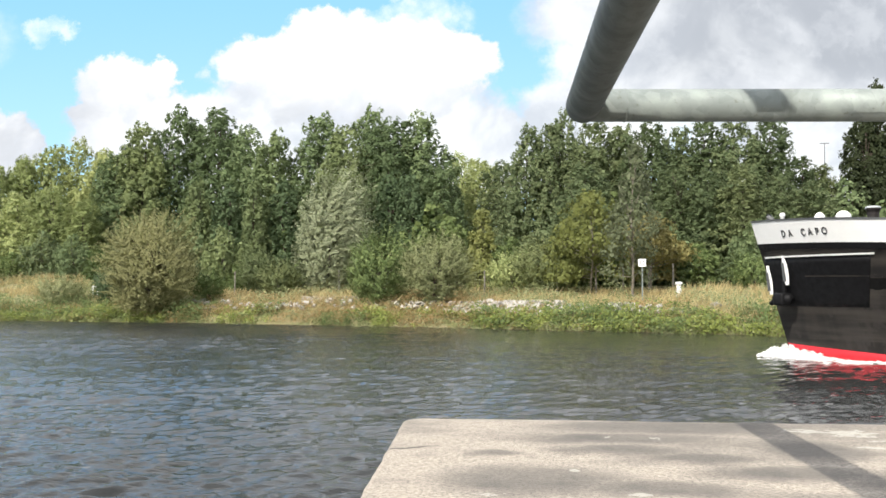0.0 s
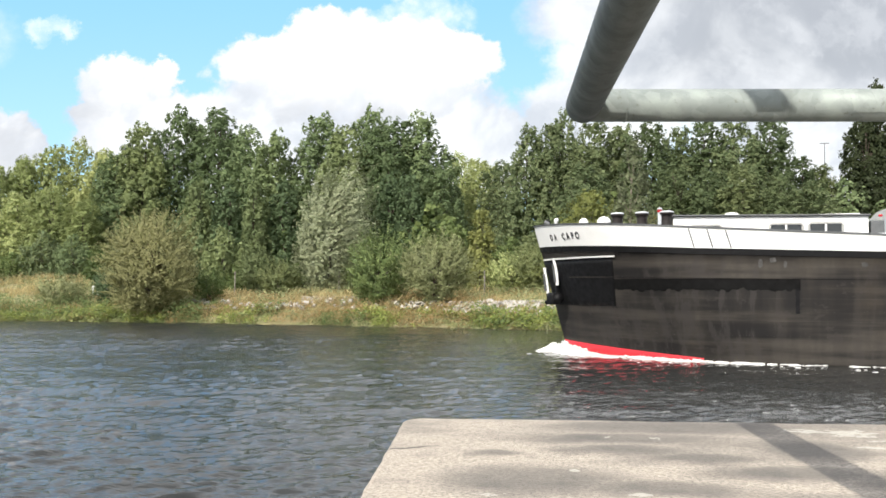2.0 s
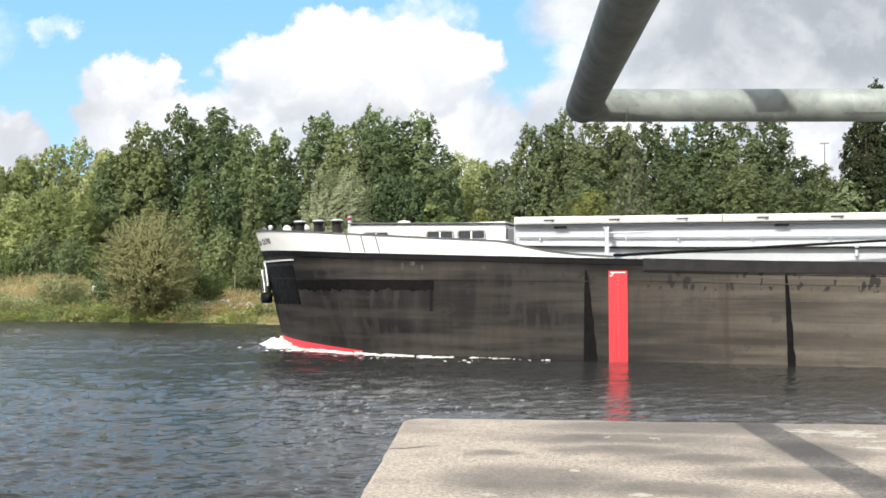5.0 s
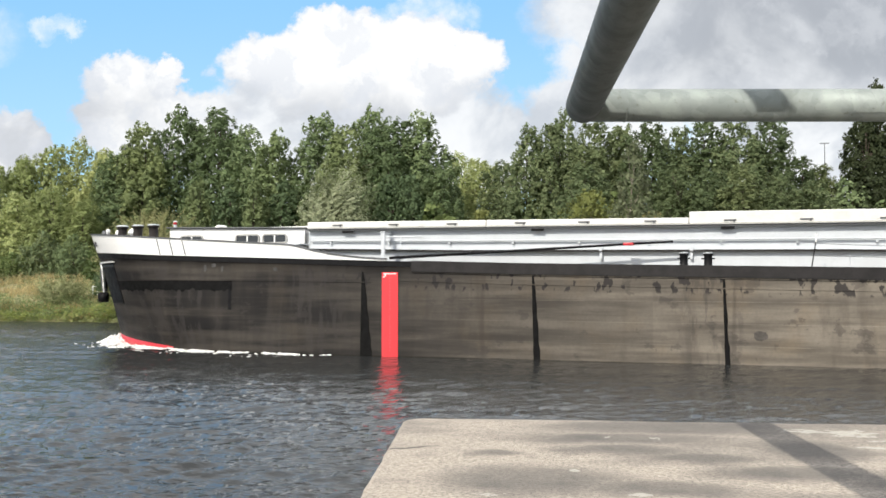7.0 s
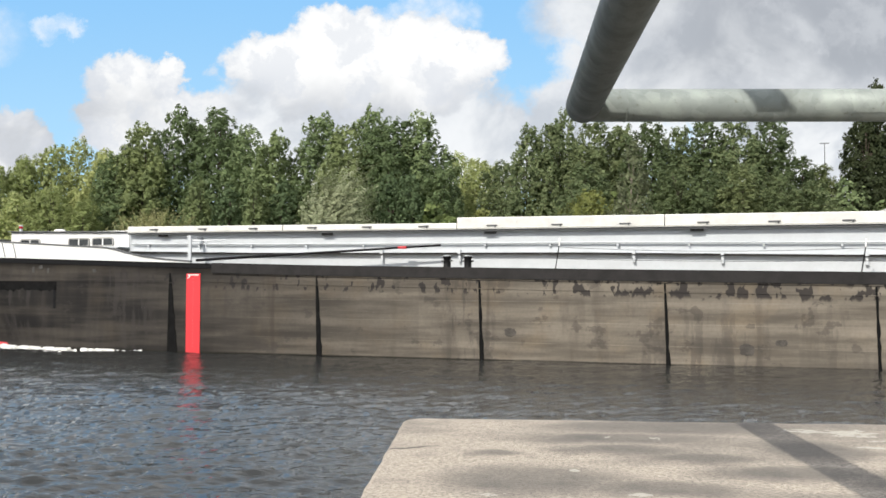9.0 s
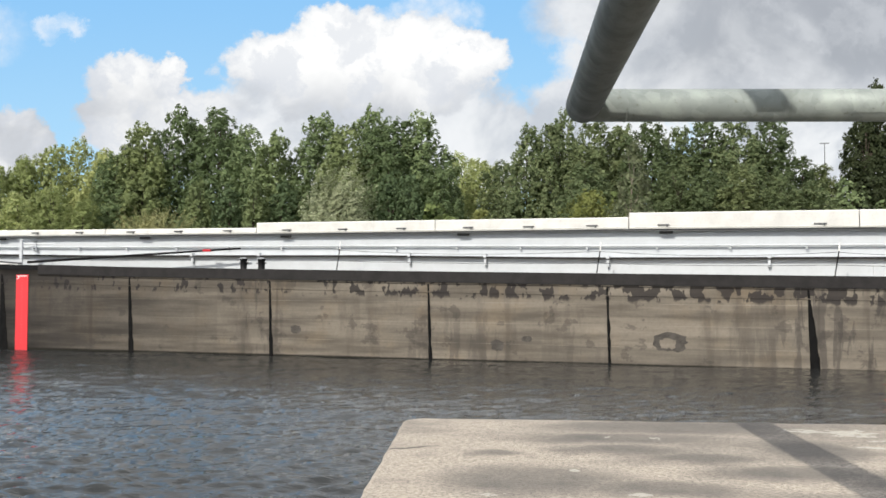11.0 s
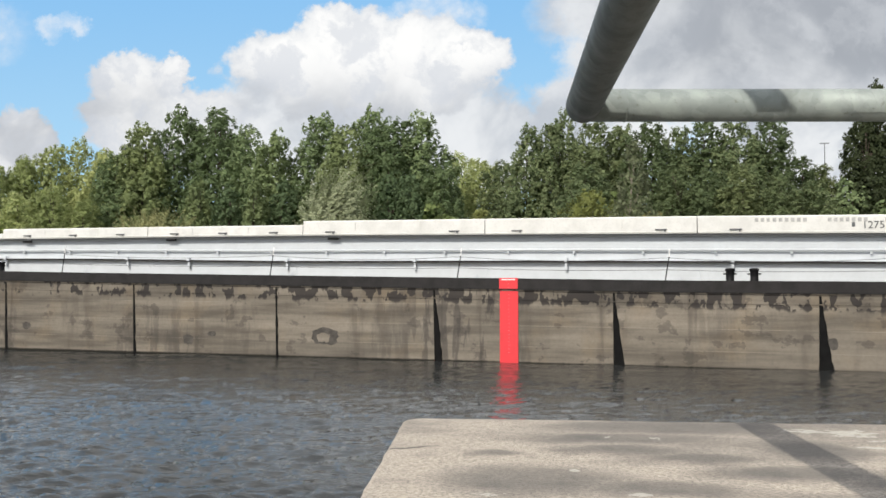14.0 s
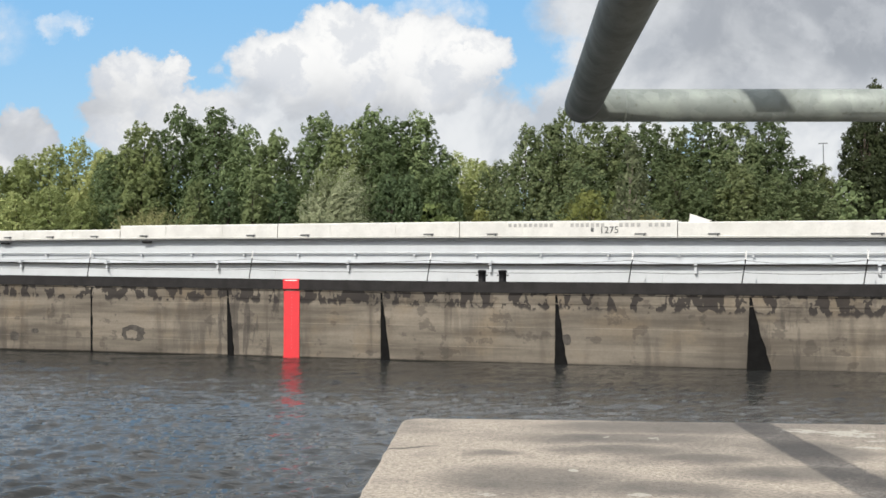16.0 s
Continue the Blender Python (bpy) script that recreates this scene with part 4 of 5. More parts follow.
def build_foredeck(barge):
    # deckhouse
    y, x0, x1, z0 = 2.2, -4.45, -9.45, 2.9
    bm = bmesh.new()
    prof = [(x0, 3.93), (x1, 3.83)]
    box(bm, (x1, -y, z0), (x0, y, 3.84), 0.05)
    for v in bm.verts:
        if v.co.z > 3.5:
            v.co.z += 0.10 * (v.co.x - x1) / (x0 - x1)
            v.co.y *= 0.985
    house = part("deckhouse", bm, WHITE, barge, "white deckhouse on the foredeck")
    bm = box(bmesh.new(), (x1 - 0.05, -y - 0.05, 3.845), (x0 + 0.08, y + 0.05, 3.885), 0.012)
    for v in bm.verts:
        v.co.z += 0.10 * (v.co.x - x1) / (x0 - x1)
    part("roof_edge", bm, DARKGREY, house, "dark roof edge")
    bm = box(bmesh.new(), (-9.3, -1.4, 3.87), (-6.1, 1.6, 3.96), 0.02)
    part("roof_hatch", bm, WHITE, house, "low white roof hatch")
    bm = lathe(bmesh.new(), (-6.0, 1.5, 3.93), [(0.22, 0), (0.22, 0.06), (0.16, 0.12), (0.05, 0.14)], 16)
    part("roof_vent", bm, WHITE, house, "", True)
    for a, b in ((-4.98, -5.69), (-7.05, -7.78), (-8.04, -8.77)):
        w = part("window", rounded_frame(bmesh.new(), b - 0.08, a + 0.08, 3.38, 3.70, y - 0.01, y + 0.03, 0.11, 0.05), BARGREY, house, "window with rounded grey frame")
        part("pane", box(bmesh.new(), (b - 0.02, y - 0.01, 3.435), (a + 0.02, y + 0.012, 3.645), 0.004), GLASS, w)
        part("window_bar", box(bmesh.new(), ((a + b) / 2 - 0.025, y, 3.40), ((a + b) / 2 + 0.025, y + 0.022, 3.68)), WHITE, w)
    part("locker", box(bmesh.new(), (-9.83, -1.8, 2.9), (-9.5, 2.15, 3.72), 0.02), DARKGREY, barge, "dark grey locker before the hold")
    part("step_plate", box(bmesh.new(), (-9.8, 2.2, 3.28), (-8.9, 3.2, 3.33), 0.01), GREY, barge)
    # forward bollards
    for x, yy in ((-3.0, 2.72), (-3.68, 2.82), (-4.36, 2.92)):
        bm = lathe(bmesh.new(), (x, yy, 3.0), [(0.19, 0), (0.19, 0.04), (0.15, 0.08), (0.145, 0.86), (0.155, 0.93), (0.195, 0.95), (0.195, 0.99), (0.16, 1.01)], 20)
        b = part("bollard", bm, BOLLARD, barge, "tall black mooring bollard with a pale cap", True)
        part("cap", lathe(bmesh.new(), (x, yy, 4.0), [(0.19, 0), (0.185, 0.025), (0.13, 0.045)], 20), GREY, b)
    # lantern post
    lamp = part("lantern_post", tube(bmesh.new(), (-4.0, 1.2, 3.0), (-4.0, 1.2, 4.14), 0.06, n=12), GREY, barge, "grey post with a red lantern")
    part("lantern", lathe(bmesh.new(), (-4.0, 1.2, 4.14), [(0.05, 0), (0.07, 0.02), (0.07, 0.07), (0.05, 0.09)], 14), BOOT, lamp, "red lantern")
    part("cap", lathe(bmesh.new(), (-4.0, 1.2, 4.23), [(0.075, 0), (0.08, 0.02), (0.04, 0.05)], 14), GREY, lamp)
    # winch, vents and cleats behind the stem
    w = part("anchor_winch", box(bmesh.new(), (-1.9, -0.7, 3.1), (-1.3, 0.9, 3.62), 0.05), DARKGREY, barge, "dark anchor winch")
    part("drum", tube(bmesh.new(), (-1.6, -0.9, 3.66), (-1.6, 1.2, 3.66), 0.22, n=18), BLACK, w)
    for x, yy, r, h in ((-1.80, 1.3, 0.15, 4.04), (-2.40, 1.3, 0.21, 4.07)):
        bm = lathe(bmesh.new(), (x, yy, 3.1), [(r * 0.6, 0), (r * 0.6, h - 3.34), (r, h - 3.31)] + [(r * math.cos(a), h - 3.30 + 0.19 * math.sin(a)) for a in (0.1, 0.4, 0.7, 1.0, 1.3, 1.5)], 18)
        part("vent", bm, WHITE, barge, "white domed vent", True)
    for x, yy, h in ((-0.50, 0.35, 4.08), (-0.85, 0.7, 4.08)):
        bm = lathe(bmesh.new(), (x, yy, 3.1), [(0.06, 0), (0.06, h - 3.2), (0.085, h - 3.17), (0.05, h - 3.1)], 12)
        part("cleat", bm, WHITE if x < -0.5 else BLACK, barge, "", True)
    part("fairlead", tube(bmesh.new(), (-0.6, 0.5, 3.9), (-0.45, 0.45, 3.99), 0.07, n=12), DARKGREY, barge)


def build_anchor(barge):
    """The port anchor, housed on the bow with its crown down and white flukes up."""
    z0 = 1.62
    p = skin(0.46, 2.0)
    t = (skin(0.75, 2.0) - skin(0.4, 2.0)).normalized()
    out = t.cross(Vector((0, 0, 1)))
    m = Matrix((-t, out, Vector((0, 0, 1)))).transposed().to_4x4()
    m.translation = Vector((p.x, p.y, 0)) + out * 0.06
    bm = tube(bmesh.new(), (-0.36, 0.10, z0 + 0.02), (0.30, 0.10, z0 + 0.05), 0.13, n=14)
    box(bm, (-0.2, -0.06, z0 - 0.16), (0.2, 0.3, z0 + 0.2), 0.07)
    tube(bm, (0.25, 0.1, z0), (0.42, 0.2, z0 - 0.12), 0.11, 0.06, 12)
    anchor = part("anchor", bm, BLACK, barge, "black stockless anchor with white painted flukes", True)
    anchor.matrix_local = m
    part("shank", box(bmesh.new(), (-0.055, -0.02, z0), (0.055, 0.08, 2.72), 0.02), BLACK, anchor)
    for s in (-1, 1):
        bm = bmesh.new()
        rows = []
        for k in range(9):
            f = k / 8
            hw = (0.125 if s < 0 else 0.10) * math.sin(math.pi * (0.14 + 0.84 * f)) ** 0.8 + 0.004
            cx = (-0.20 if s < 0 else 0.48) + 0.04 * f
            z = z0 + (0.42 if s < 0 else 0.15) + 0.82 * f
            y = 0.10 + 0.10 * f
            rows.append([bm.verts.new((cx - hw, y, z)), bm.verts.new((cx, y + 0.05, z)), bm.verts.new((cx + hw, y, z)), bm.verts.new((cx, y - 0.05, z))])
        for a, b in zip(rows, rows[1:]):
            for i in range(4):
                bm.faces.new((a[i], a[(i + 1) % 4], b[(i + 1) % 4], b[i]))
        bm.faces.new(rows[0][::-1])
        bm.faces.new(rows[-1])
        fluke = part("fluke", bm, WHITE, anchor, "white painted fluke")
        cx, z = (-0.20 if s < 0 else 0.48) + 0.02, z0 + (0.42 if s < 0 else 0.15)
        # two dark rods drawn in place of the shadow lines on the fluke
        for dx in (-0.035, 0.035):
            part("groove", tube(bmesh.new(), (cx + dx, 0.165, z + 0.1), (cx + dx * 0.7, 0.24, z + 0.62), 0.021, n=6), DARKGREY, fluke)


def build_foam():
    """White water thrown up along the bow, in three separate rolls that travel with the barge."""
    foam = empty("bow_wave", Matrix.Translation(at(0.31, 29.22)) @ pose(0, 0, 0, 0, 0, HEADING))
    tagged(foam, "white foaming bow wave along the barge's waterline", "foam")
    rng = random.Random(11)

    def roll(name, q0, q1, height, spread, steps, side, rough, gaps):
        bm = bmesh.new()
        rows = []
        for i in range(steps + 1):
            f = i / steps
            q = q0 + (q1 - q0) * f
            h, s = height(f), spread(f)
            row = []
            for j in range(15):
                g = j / 14
                s2 = s * (1 + 0.35 * noise.noise((q * 2.1, 0.0, side * 5.0 + rough)))
                if q > 0.05:
                    p = skin(q, 0.05, -0.06 + s2 * g)
                else:
                    p = Vector((stem(0.05) - q * 0.9, -0.12 + (s2 + 0.1) * g, 0))
                bump = 0.85 + 0.5 * noise.noise((q * 2.6, g * 3, side * 3.0)) + rough * noise.noise((q * 11, g * 9, 7.0)) + 0.5 * rough * noise.noise((q * 27, g * 20, 9.0))
                torn = noise.noise((q * 1.9, g * 2.2, side * 8.0)) + 0.6 * noise.noise((q * 6.5, g * 4.0, side * 2.0)) + gaps * min(1.0, max(0.0, f * 1.3))
                z = -0.015 + h * (math.sin(math.pi * (0.28 + 0.72 * g)) ** 0.8) * max(0.1, bump) - (0.09 if torn > 0.35 else 0.0)
                row.append(bm.verts.new((p.x, side * p.y, z if j < 14 else -0.12)))
            rows.append(row)
        for a, b in zip(rows, rows[1:]):
            for j in range(14):
                bm.faces.new((a[j], a[j + 1], b[j + 1], b[j]))
        return part(name, bm, FOAM, foam, "", True)
    for side in (1, -1):
        roll("crest", -1.05, 2.4, lambda f: 0.03 + 0.42 * math.sin(math.pi * min(1, f * 1.25 + 0.02)) ** 1.2 * max(0.0, 1 - 1.15 * f) + 0.02 * f, lambda f: 0.34 + 0.6 * math.sin(math.pi * f * 0.75), 150, side, 0.42, -0.25)
        roll("trail", 2.3, 11.0, lambda f: 0.06 * (1 - f) + 0.022, lambda f: 0.42 - 0.12 * f, 300, side, 0.35, 0.55)
    # flecks thrown out of the rolls
    for k in range(38):
        q = rng.uniform(0, 9)
        p = skin(max(q, 0.01), 0.05, rng.uniform(0.4, 1.6))
        bm = bmesh.new()
        s = bmesh.ops.create_icosphere(bm, subdivisions=1, radius=rng.uniform(0.02, 0.05))
        for v in s["verts"]:
            v.co = Vector((v.co.x * 1.8, v.co.y, v.co.z * 0.4)) + Vector((p.x, p.y, 0.0))
        part("fleck", bm, FOAM, foam, "", True)
    return foam


# ---- plants ----
LEAVES = {
    "poplar": leaf_material("poplar_leaves", (0.120, 0.173, 0.078), (0.285, 0.351, 0.170)),
    "pale": leaf_material("pale_green_leaves", (0.237, 0.295, 0.110), (0.553, 0.588, 0.274)),
    "column": leaf_material("dense_green_leaves", (0.094, 0.144, 0.069), (0.235, 0.297, 0.149)),
    "right": leaf_material("aspen_leaves", (0.093, 0.133, 0.060), (0.244, 0.284, 0.142)),
    "dark": leaf_material("dark_leaves", (0.042, 0.058, 0.026), (0.120, 0.132, 0.062)),
    "silver": leaf_material("silver_willow_leaves", (0.235, 0.271, 0.153), (0.552, 0.576, 0.389), 0.2),
    "flecked": leaf_material("flecked_poplar_leaves", (0.095, 0.120, 0.060), (0.400, 0.425, 0.290), 0.2),
    "olive": leaf_material("olive_bush_leaves", (0.198, 0.205, 0.087), (0.496, 0.481, 0.255)),
    "yellow": leaf_material("yellow_green_leaves", (0.166, 0.190, 0.052), (0.365, 0.373, 0.150)),
    "gold": leaf_material("yellowing_leaves", (0.194, 0.178, 0.058), (0.400, 0.351, 0.154)),
    "bush": leaf_material("bush_leaves", (0.092, 0.138, 0.048), (0.247, 0.305, 0.115)),
    "greybush": leaf_material("grey_green_bush_leaves", (0.163, 0.190, 0.088), (0.375, 0.388, 0.200)),
    "weed": leaf_material("waterside_weeds", (0.128, 0.170, 0.041), (0.323, 0.353, 0.097)),
    "rust": leaf_material("withered_weeds", (0.284, 0.200, 0.089), (0.525, 0.394, 0.194), 0.3),
    "straw": leaf_material("dry_grass", (0.351, 0.283, 0.134), (0.680, 0.577, 0.329), 0.35),
}


def leaf_mesh(name, pts, out, size, rng, material, stretch=1.5, axis=None, loose=0.45):
    """One small folded diamond leaf at each point, turned loosely outwards; axis gives the way its tip points."""
    n = len(pts)
    nrm = out / (np.linalg.norm(out, axis=1)[:, None] + 1e-9) + rng.normal(0, loose, (n, 3))
    nrm /= np.linalg.norm(nrm, axis=1)[:, None] + 1e-9
    ref = rng.normal(0, 1, (n, 3)) if axis is None else axis + rng.normal(0, 0.3, (n, 3))
    a = ref - nrm * np.sum(ref * nrm, 1)[:, None]
    a /= np.linalg.norm(a, axis=1)[:, None] + 1e-9
    b = np.cross(nrm, a)
    s = (size * rng.uniform(0.6, 1.35, n))[:, None]
    fold = nrm * s * 0.18
    v = np.stack([pts - a * s * stretch * 0.5, pts + b * s * 0.5 + fold, pts + a * s * stretch * 0.5, pts - b * s * 0.5 + fold], 1).reshape(-1, 3)
    mesh = bpy.data.meshes.new(name)
    mesh.vertices.add(4 * n)
    mesh.vertices.foreach_set("co", v.ravel().astype(np.float32))
    mesh.loops.add(4 * n)
    mesh.loops.foreach_set("vertex_index", np.arange(4 * n, dtype=np.int32))
    mesh.polygons.add(n)
    mesh.polygons.foreach_set("loop_start", np.arange(0, 4 * n, 4, dtype=np.int32))
    mesh.update(calc_edges=True)
    mesh.materials.append(material)
    return mesh


def sphere_ways(n, rng):
    d = rng.normal(0, 1, (n, 3))
    return d / np.linalg.norm(d, axis=1)[:, None]


def plume_width(f, point):
    """How wide an upright plume is at the share f of its height; point draws its top out."""
    return np.clip(f / 0.22, 0, 1) ** 0.5 * np.clip((1 - f) / 0.78, 0, 1) ** point


def tufted_crown(plumes, tufts, per, tuft, leaf, rng, point=0.44, rise=1.4):
    """Leaves on small rising tufts that sit on the outside of upright plumes (x, y, foot, top, radius), over a dim core."""
    area = np.array([(p[3] - p[2]) * p[4] for p in plumes])
    P = np.array(plumes)[rng.choice(len(plumes), tufts * 2, p=area / area.sum())]
    f = rng.uniform(0.02, 0.985, tufts * 2)
    keep = rng.uniform(0, 1, tufts * 2) < 0.38 + 0.62 * plume_width(f, point)
    P, f = P[keep][:tufts], f[keep][:tufts]
    n = len(f)
    g = rng.uniform(0, 2 * math.pi, n)
    wide = P[:, 4] * plume_width(f, point) * (1 + 0.13 * np.sin(3 * g + 7 * f + P[:, 0]) + 0.11 * np.sin(5 * g - 15 * f + 2 * P[:, 1]))
    way = np.stack([np.cos(g), np.sin(g), 0.25 + 0.5 * f], 1)
    way /= np.linalg.norm(way, axis=1)[:, None]
    rad = wide * rng.uniform(0.74, 1.0, n)
    pos = np.stack([P[:, 0] + rad * np.cos(g), P[:, 1] + rad * np.sin(g), P[:, 2] + (P[:, 3] - P[:, 2]) * f], 1)
    buried = np.zeros(n, bool)
    for q in plumes:
        k = np.clip((pos[:, 2] - q[2]) / (q[3] - q[2]), 0, 1)
        buried |= np.hypot(pos[:, 0] - q[0], pos[:, 1] - q[1]) < 0.6 * q[4] * plume_width(k, point)
    pos, way, f = pos[~buried], way[~buried], f[~buried]
    n = len(f)
    r = tuft * rng.uniform(0.55, 1.25, n) * (1 - 0.35 * f)
    d = sphere_ways(n * per, rng).reshape(n, per, 3) + 0.7 * way[:, None, :]
    d /= np.linalg.norm(d, axis=2)[:, :, None]
    pts = pos[:, None, :] + d * (r[:, None] * rng.uniform(0.45, 1.35, (n, per)))[:, :, None] * np.array([1.0, 1.0, rise])
    pts[:, :, 2] -= np.hypot(d[:, :, 0], d[:, :, 1]) * r[:, None] * 0.15
    out = 0.75 * d + 0.7 * way[:, None, :] + np.array([0, 0, 0.15])
    pts, out = pts.reshape(-1, 3), out.reshape(-1, 3)
    size = np.full(len(pts), leaf)
    # sparser, larger leaves inside close the crown
    m = tufts * 4
    Q = np.array(plumes)[rng.choice(len(plumes), m, p=area / area.sum())]
    fk, gk = rng.uniform(0.03, 0.95, m), rng.uniform(0, 2 * math.pi, m)
    w = Q[:, 4] * plume_width(fk, point) * rng.uniform(0.35, 0.80, m)
    core = np.stack([Q[:, 0] + w * np.cos(gk), Q[:, 1] + w * np.sin(gk), Q[:, 2] + (Q[:, 3] - Q[:, 2]) * fk], 1)
    ways = np.stack([np.cos(gk), np.sin(gk), 0 * gk], 1)
    return np.concatenate([pts, core]), np.concatenate([out, ways]), np.concatenate([size, np.full(m, leaf * 1.7)]), None, pos


def frond_crown(height, radius, fronds, per, length, leaf, rng, foot=0.25, wind=(0.0, 0.0, 0.0), droop=0.0, peak=0.75):
    """Leaves strung along thin twigs that fan outwards and upwards from a bushy dome."""
    d = sphere_ways(fronds, rng)
    d[:, 2] = d[:, 2] * 0.9 + 0.12
    d /= np.linalg.norm(d, axis=1)[:, None]
    swell = 1 + 0.16 * np.sin(4 * np.arctan2(d[:, 1], d[:, 0]) + 3 * d[:, 2] + radius) + 0.10 * np.sin(9 * d[:, 0] + 5 * d[:, 2])
    rad = rng.uniform(0.35, 0.9, fronds) ** 0.6 * swell
    mid = height * (foot + (1 - foot) * 0.42)
    up = np.where(d[:, 2] > 0, height * peak - mid * 0.72, mid - height * foot * 0.2 + 0.1 * height)
    girth = radius * 0.86 * (1 - 0.22 * np.clip(-d[:, 2], 0, 1) ** 0.7)
    start = np.stack([d[:, 0] * rad * girth, d[:, 1] * rad * girth, mid + d[:, 2] * rad * up], 1)
    way = d * np.array([0.9, 0.9, 0.5]) + np.array([0, 0, 0.5]) + rng.normal(0, 0.22, (fronds, 3))
    way /= np.linalg.norm(way, axis=1)[:, None]
    f = np.linspace(0.0, 1.0, per)[None, :, None] + rng.uniform(-0.5, 0.5, (fronds, per, 1)) / per
    L = (length * rng.uniform(0.6, 1.3, fronds))[:, None, None]
    bend = np.array(wind) + np.array([0, 0, -droop])
    pts = start[:, None, :] + L * (way[:, None, :] * f + bend * f * f) + rng.normal(0, leaf * 0.55, (fronds, per, 3))
    axis = way[:, None, :] + 2 * bend * f
    out = np.broadcast_to(d[:, None, :] + np.array([0, 0, 0.25]), pts.shape)
    pts, out, axis = pts.reshape(-1, 3), out.reshape(-1, 3), axis.reshape(-1, 3)
    return pts, out, np.full(len(pts), leaf), axis, start


def wood(name, height, r, tips, rng, material, parent, lean=0.0):
    """Tapered trunk with a bend or two, and limbs out to some of the tufts."""
    bm = bmesh.new()
    spine = [Vector((lean * k * k + 0.12 * math.sin(k * 5 + height), 0.1 * math.cos(k * 4 + r), height * k - 0.25 * (k == 0))) for k in np.linspace(0, 1, 7)]
    for i, (p, q) in enumerate(zip(spine, spine[1:])):
        tube(bm, p, q, r * (1 - i / 7), r * (1 - (i + 1) / 7), 8, False)
    for t in tips:
        t = Vector(t)
        k = min(0.92, max(0.15, (t.z / height) * 0.72))
        i = min(5, int(k * 6))
        s = spine[i].lerp(spine[i + 1], k * 6 - i)
        m = s.lerp(t, 0.5) + Vector((0, 0, -0.04 * (t - s).length))
        tube(bm, s, m, r * 0.32, r * 0.2, 5, False)
        tube(bm, m, t, r * 0.2, r * 0.06, 5, False)
    return part(name, bm, material, parent, "", True)


def make_tree(name, label, kind, height, crown, seed, trunk=0.16, bark=None, lean=0.0, stretch=1.5, loose=0.45, category="tree", limbs=26):
    """crown(rng) gives the leaves' places, outward ways, sizes and tips; trunk and limbs reach into it."""
    rng = np.random.default_rng(seed)
    tree = empty(name)
    tagged(tree, label, category)
    pts, out, size, axis, tips = crown(rng)
    high = pts[:, 2] > 0.05
    pts, out, size = pts[high], out[high], size[high]
    axis = None if axis is None else axis[high]
    if lean:
        pts[:, 0] += lean * (pts[:, 2] / height) ** 2
    link("crown", leaf_mesh("crown", pts, out, size, rng, LEAVES[kind], stretch, axis, loose), None, tree)
    wood("trunk", height * 0.88, trunk, tips[:limbs], rng, bark or BARK, tree, lean)
    return tree


def upright(height, radius, base, seed, leaders=6, low=0.70):
    """Plumes of a tall crown: a middle leader, shorter ones round it and a skirt of low ones."""
    rng = np.random.default_rng(seed)
    rows = [(0.0, 0.0, base, height, radius * 0.84)]
    for i in range(leaders):
        a = 2 * math.pi * (i + rng.uniform(-0.25, 0.25)) / leaders
        k = radius * rng.uniform(0.34, 0.62)
        rows.append((k * math.cos(a), k * math.sin(a), base + height * rng.uniform(0.0, 0.12), height * rng.uniform(low, 0.95), radius * rng.uniform(0.38, 0.62)))
    for i in range(leaders - 1):
        a = rng.uniform(0, 2 * math.pi)
        k = radius * rng.uniform(0.55, 0.75)
        rows.append((k * math.cos(a), k * math.sin(a), base * 0.4, height * rng.uniform(0.32, 0.58), radius * rng.uniform(0.36, 0.50)))
    return rows


def dome(height, radius, seed, count=7):
    """Short plumes that together make a rounded shrub."""
    rng = np.random.default_rng(seed)
    rows = [(0.0, 0.0, 0.0, height, radius * 0.62)]
    for i in range(count):
        a = 2 * math.pi * (i + rng.uniform(-0.3, 0.3)) / count
        k = radius * rng.uniform(0.45, 0.68)
        rows.append((k * math.cos(a), k * math.sin(a), 0.0, height * rng.uniform(0.55, 0.9), radius * rng.uniform(0.30, 0.45)))
    return rows


def tufted(plumes, tufts, per, tuft, leaf, point=0.44, rise=1.4):
    return lambda rng: tufted_crown(plumes, tufts, per, tuft, leaf, rng, point, rise)


def frondy(*args, **kw):
    return lambda rng: frond_crown(*args, rng, **kw)


def plant(proto, height, u, w, top, rng, wide=1.0, first=None):
    """Stands a copy of a plant at a place on the bank, scaled so that its top reaches the given height."""
    z = bank_height(u, w) - 0.05
    s = (top + 0.40 - z) / height
    sx = wide * (0.45 * s + 0.55) * rng.uniform(0.88, 1.18)
    m = Matrix.Translation(at(u, w, z)) @ pose(0, 0, 0, 0, 0, rng.uniform(0, 360)) @ Matrix.Diagonal((sx, sx, s, 1))
    return copy_thing(proto, m)


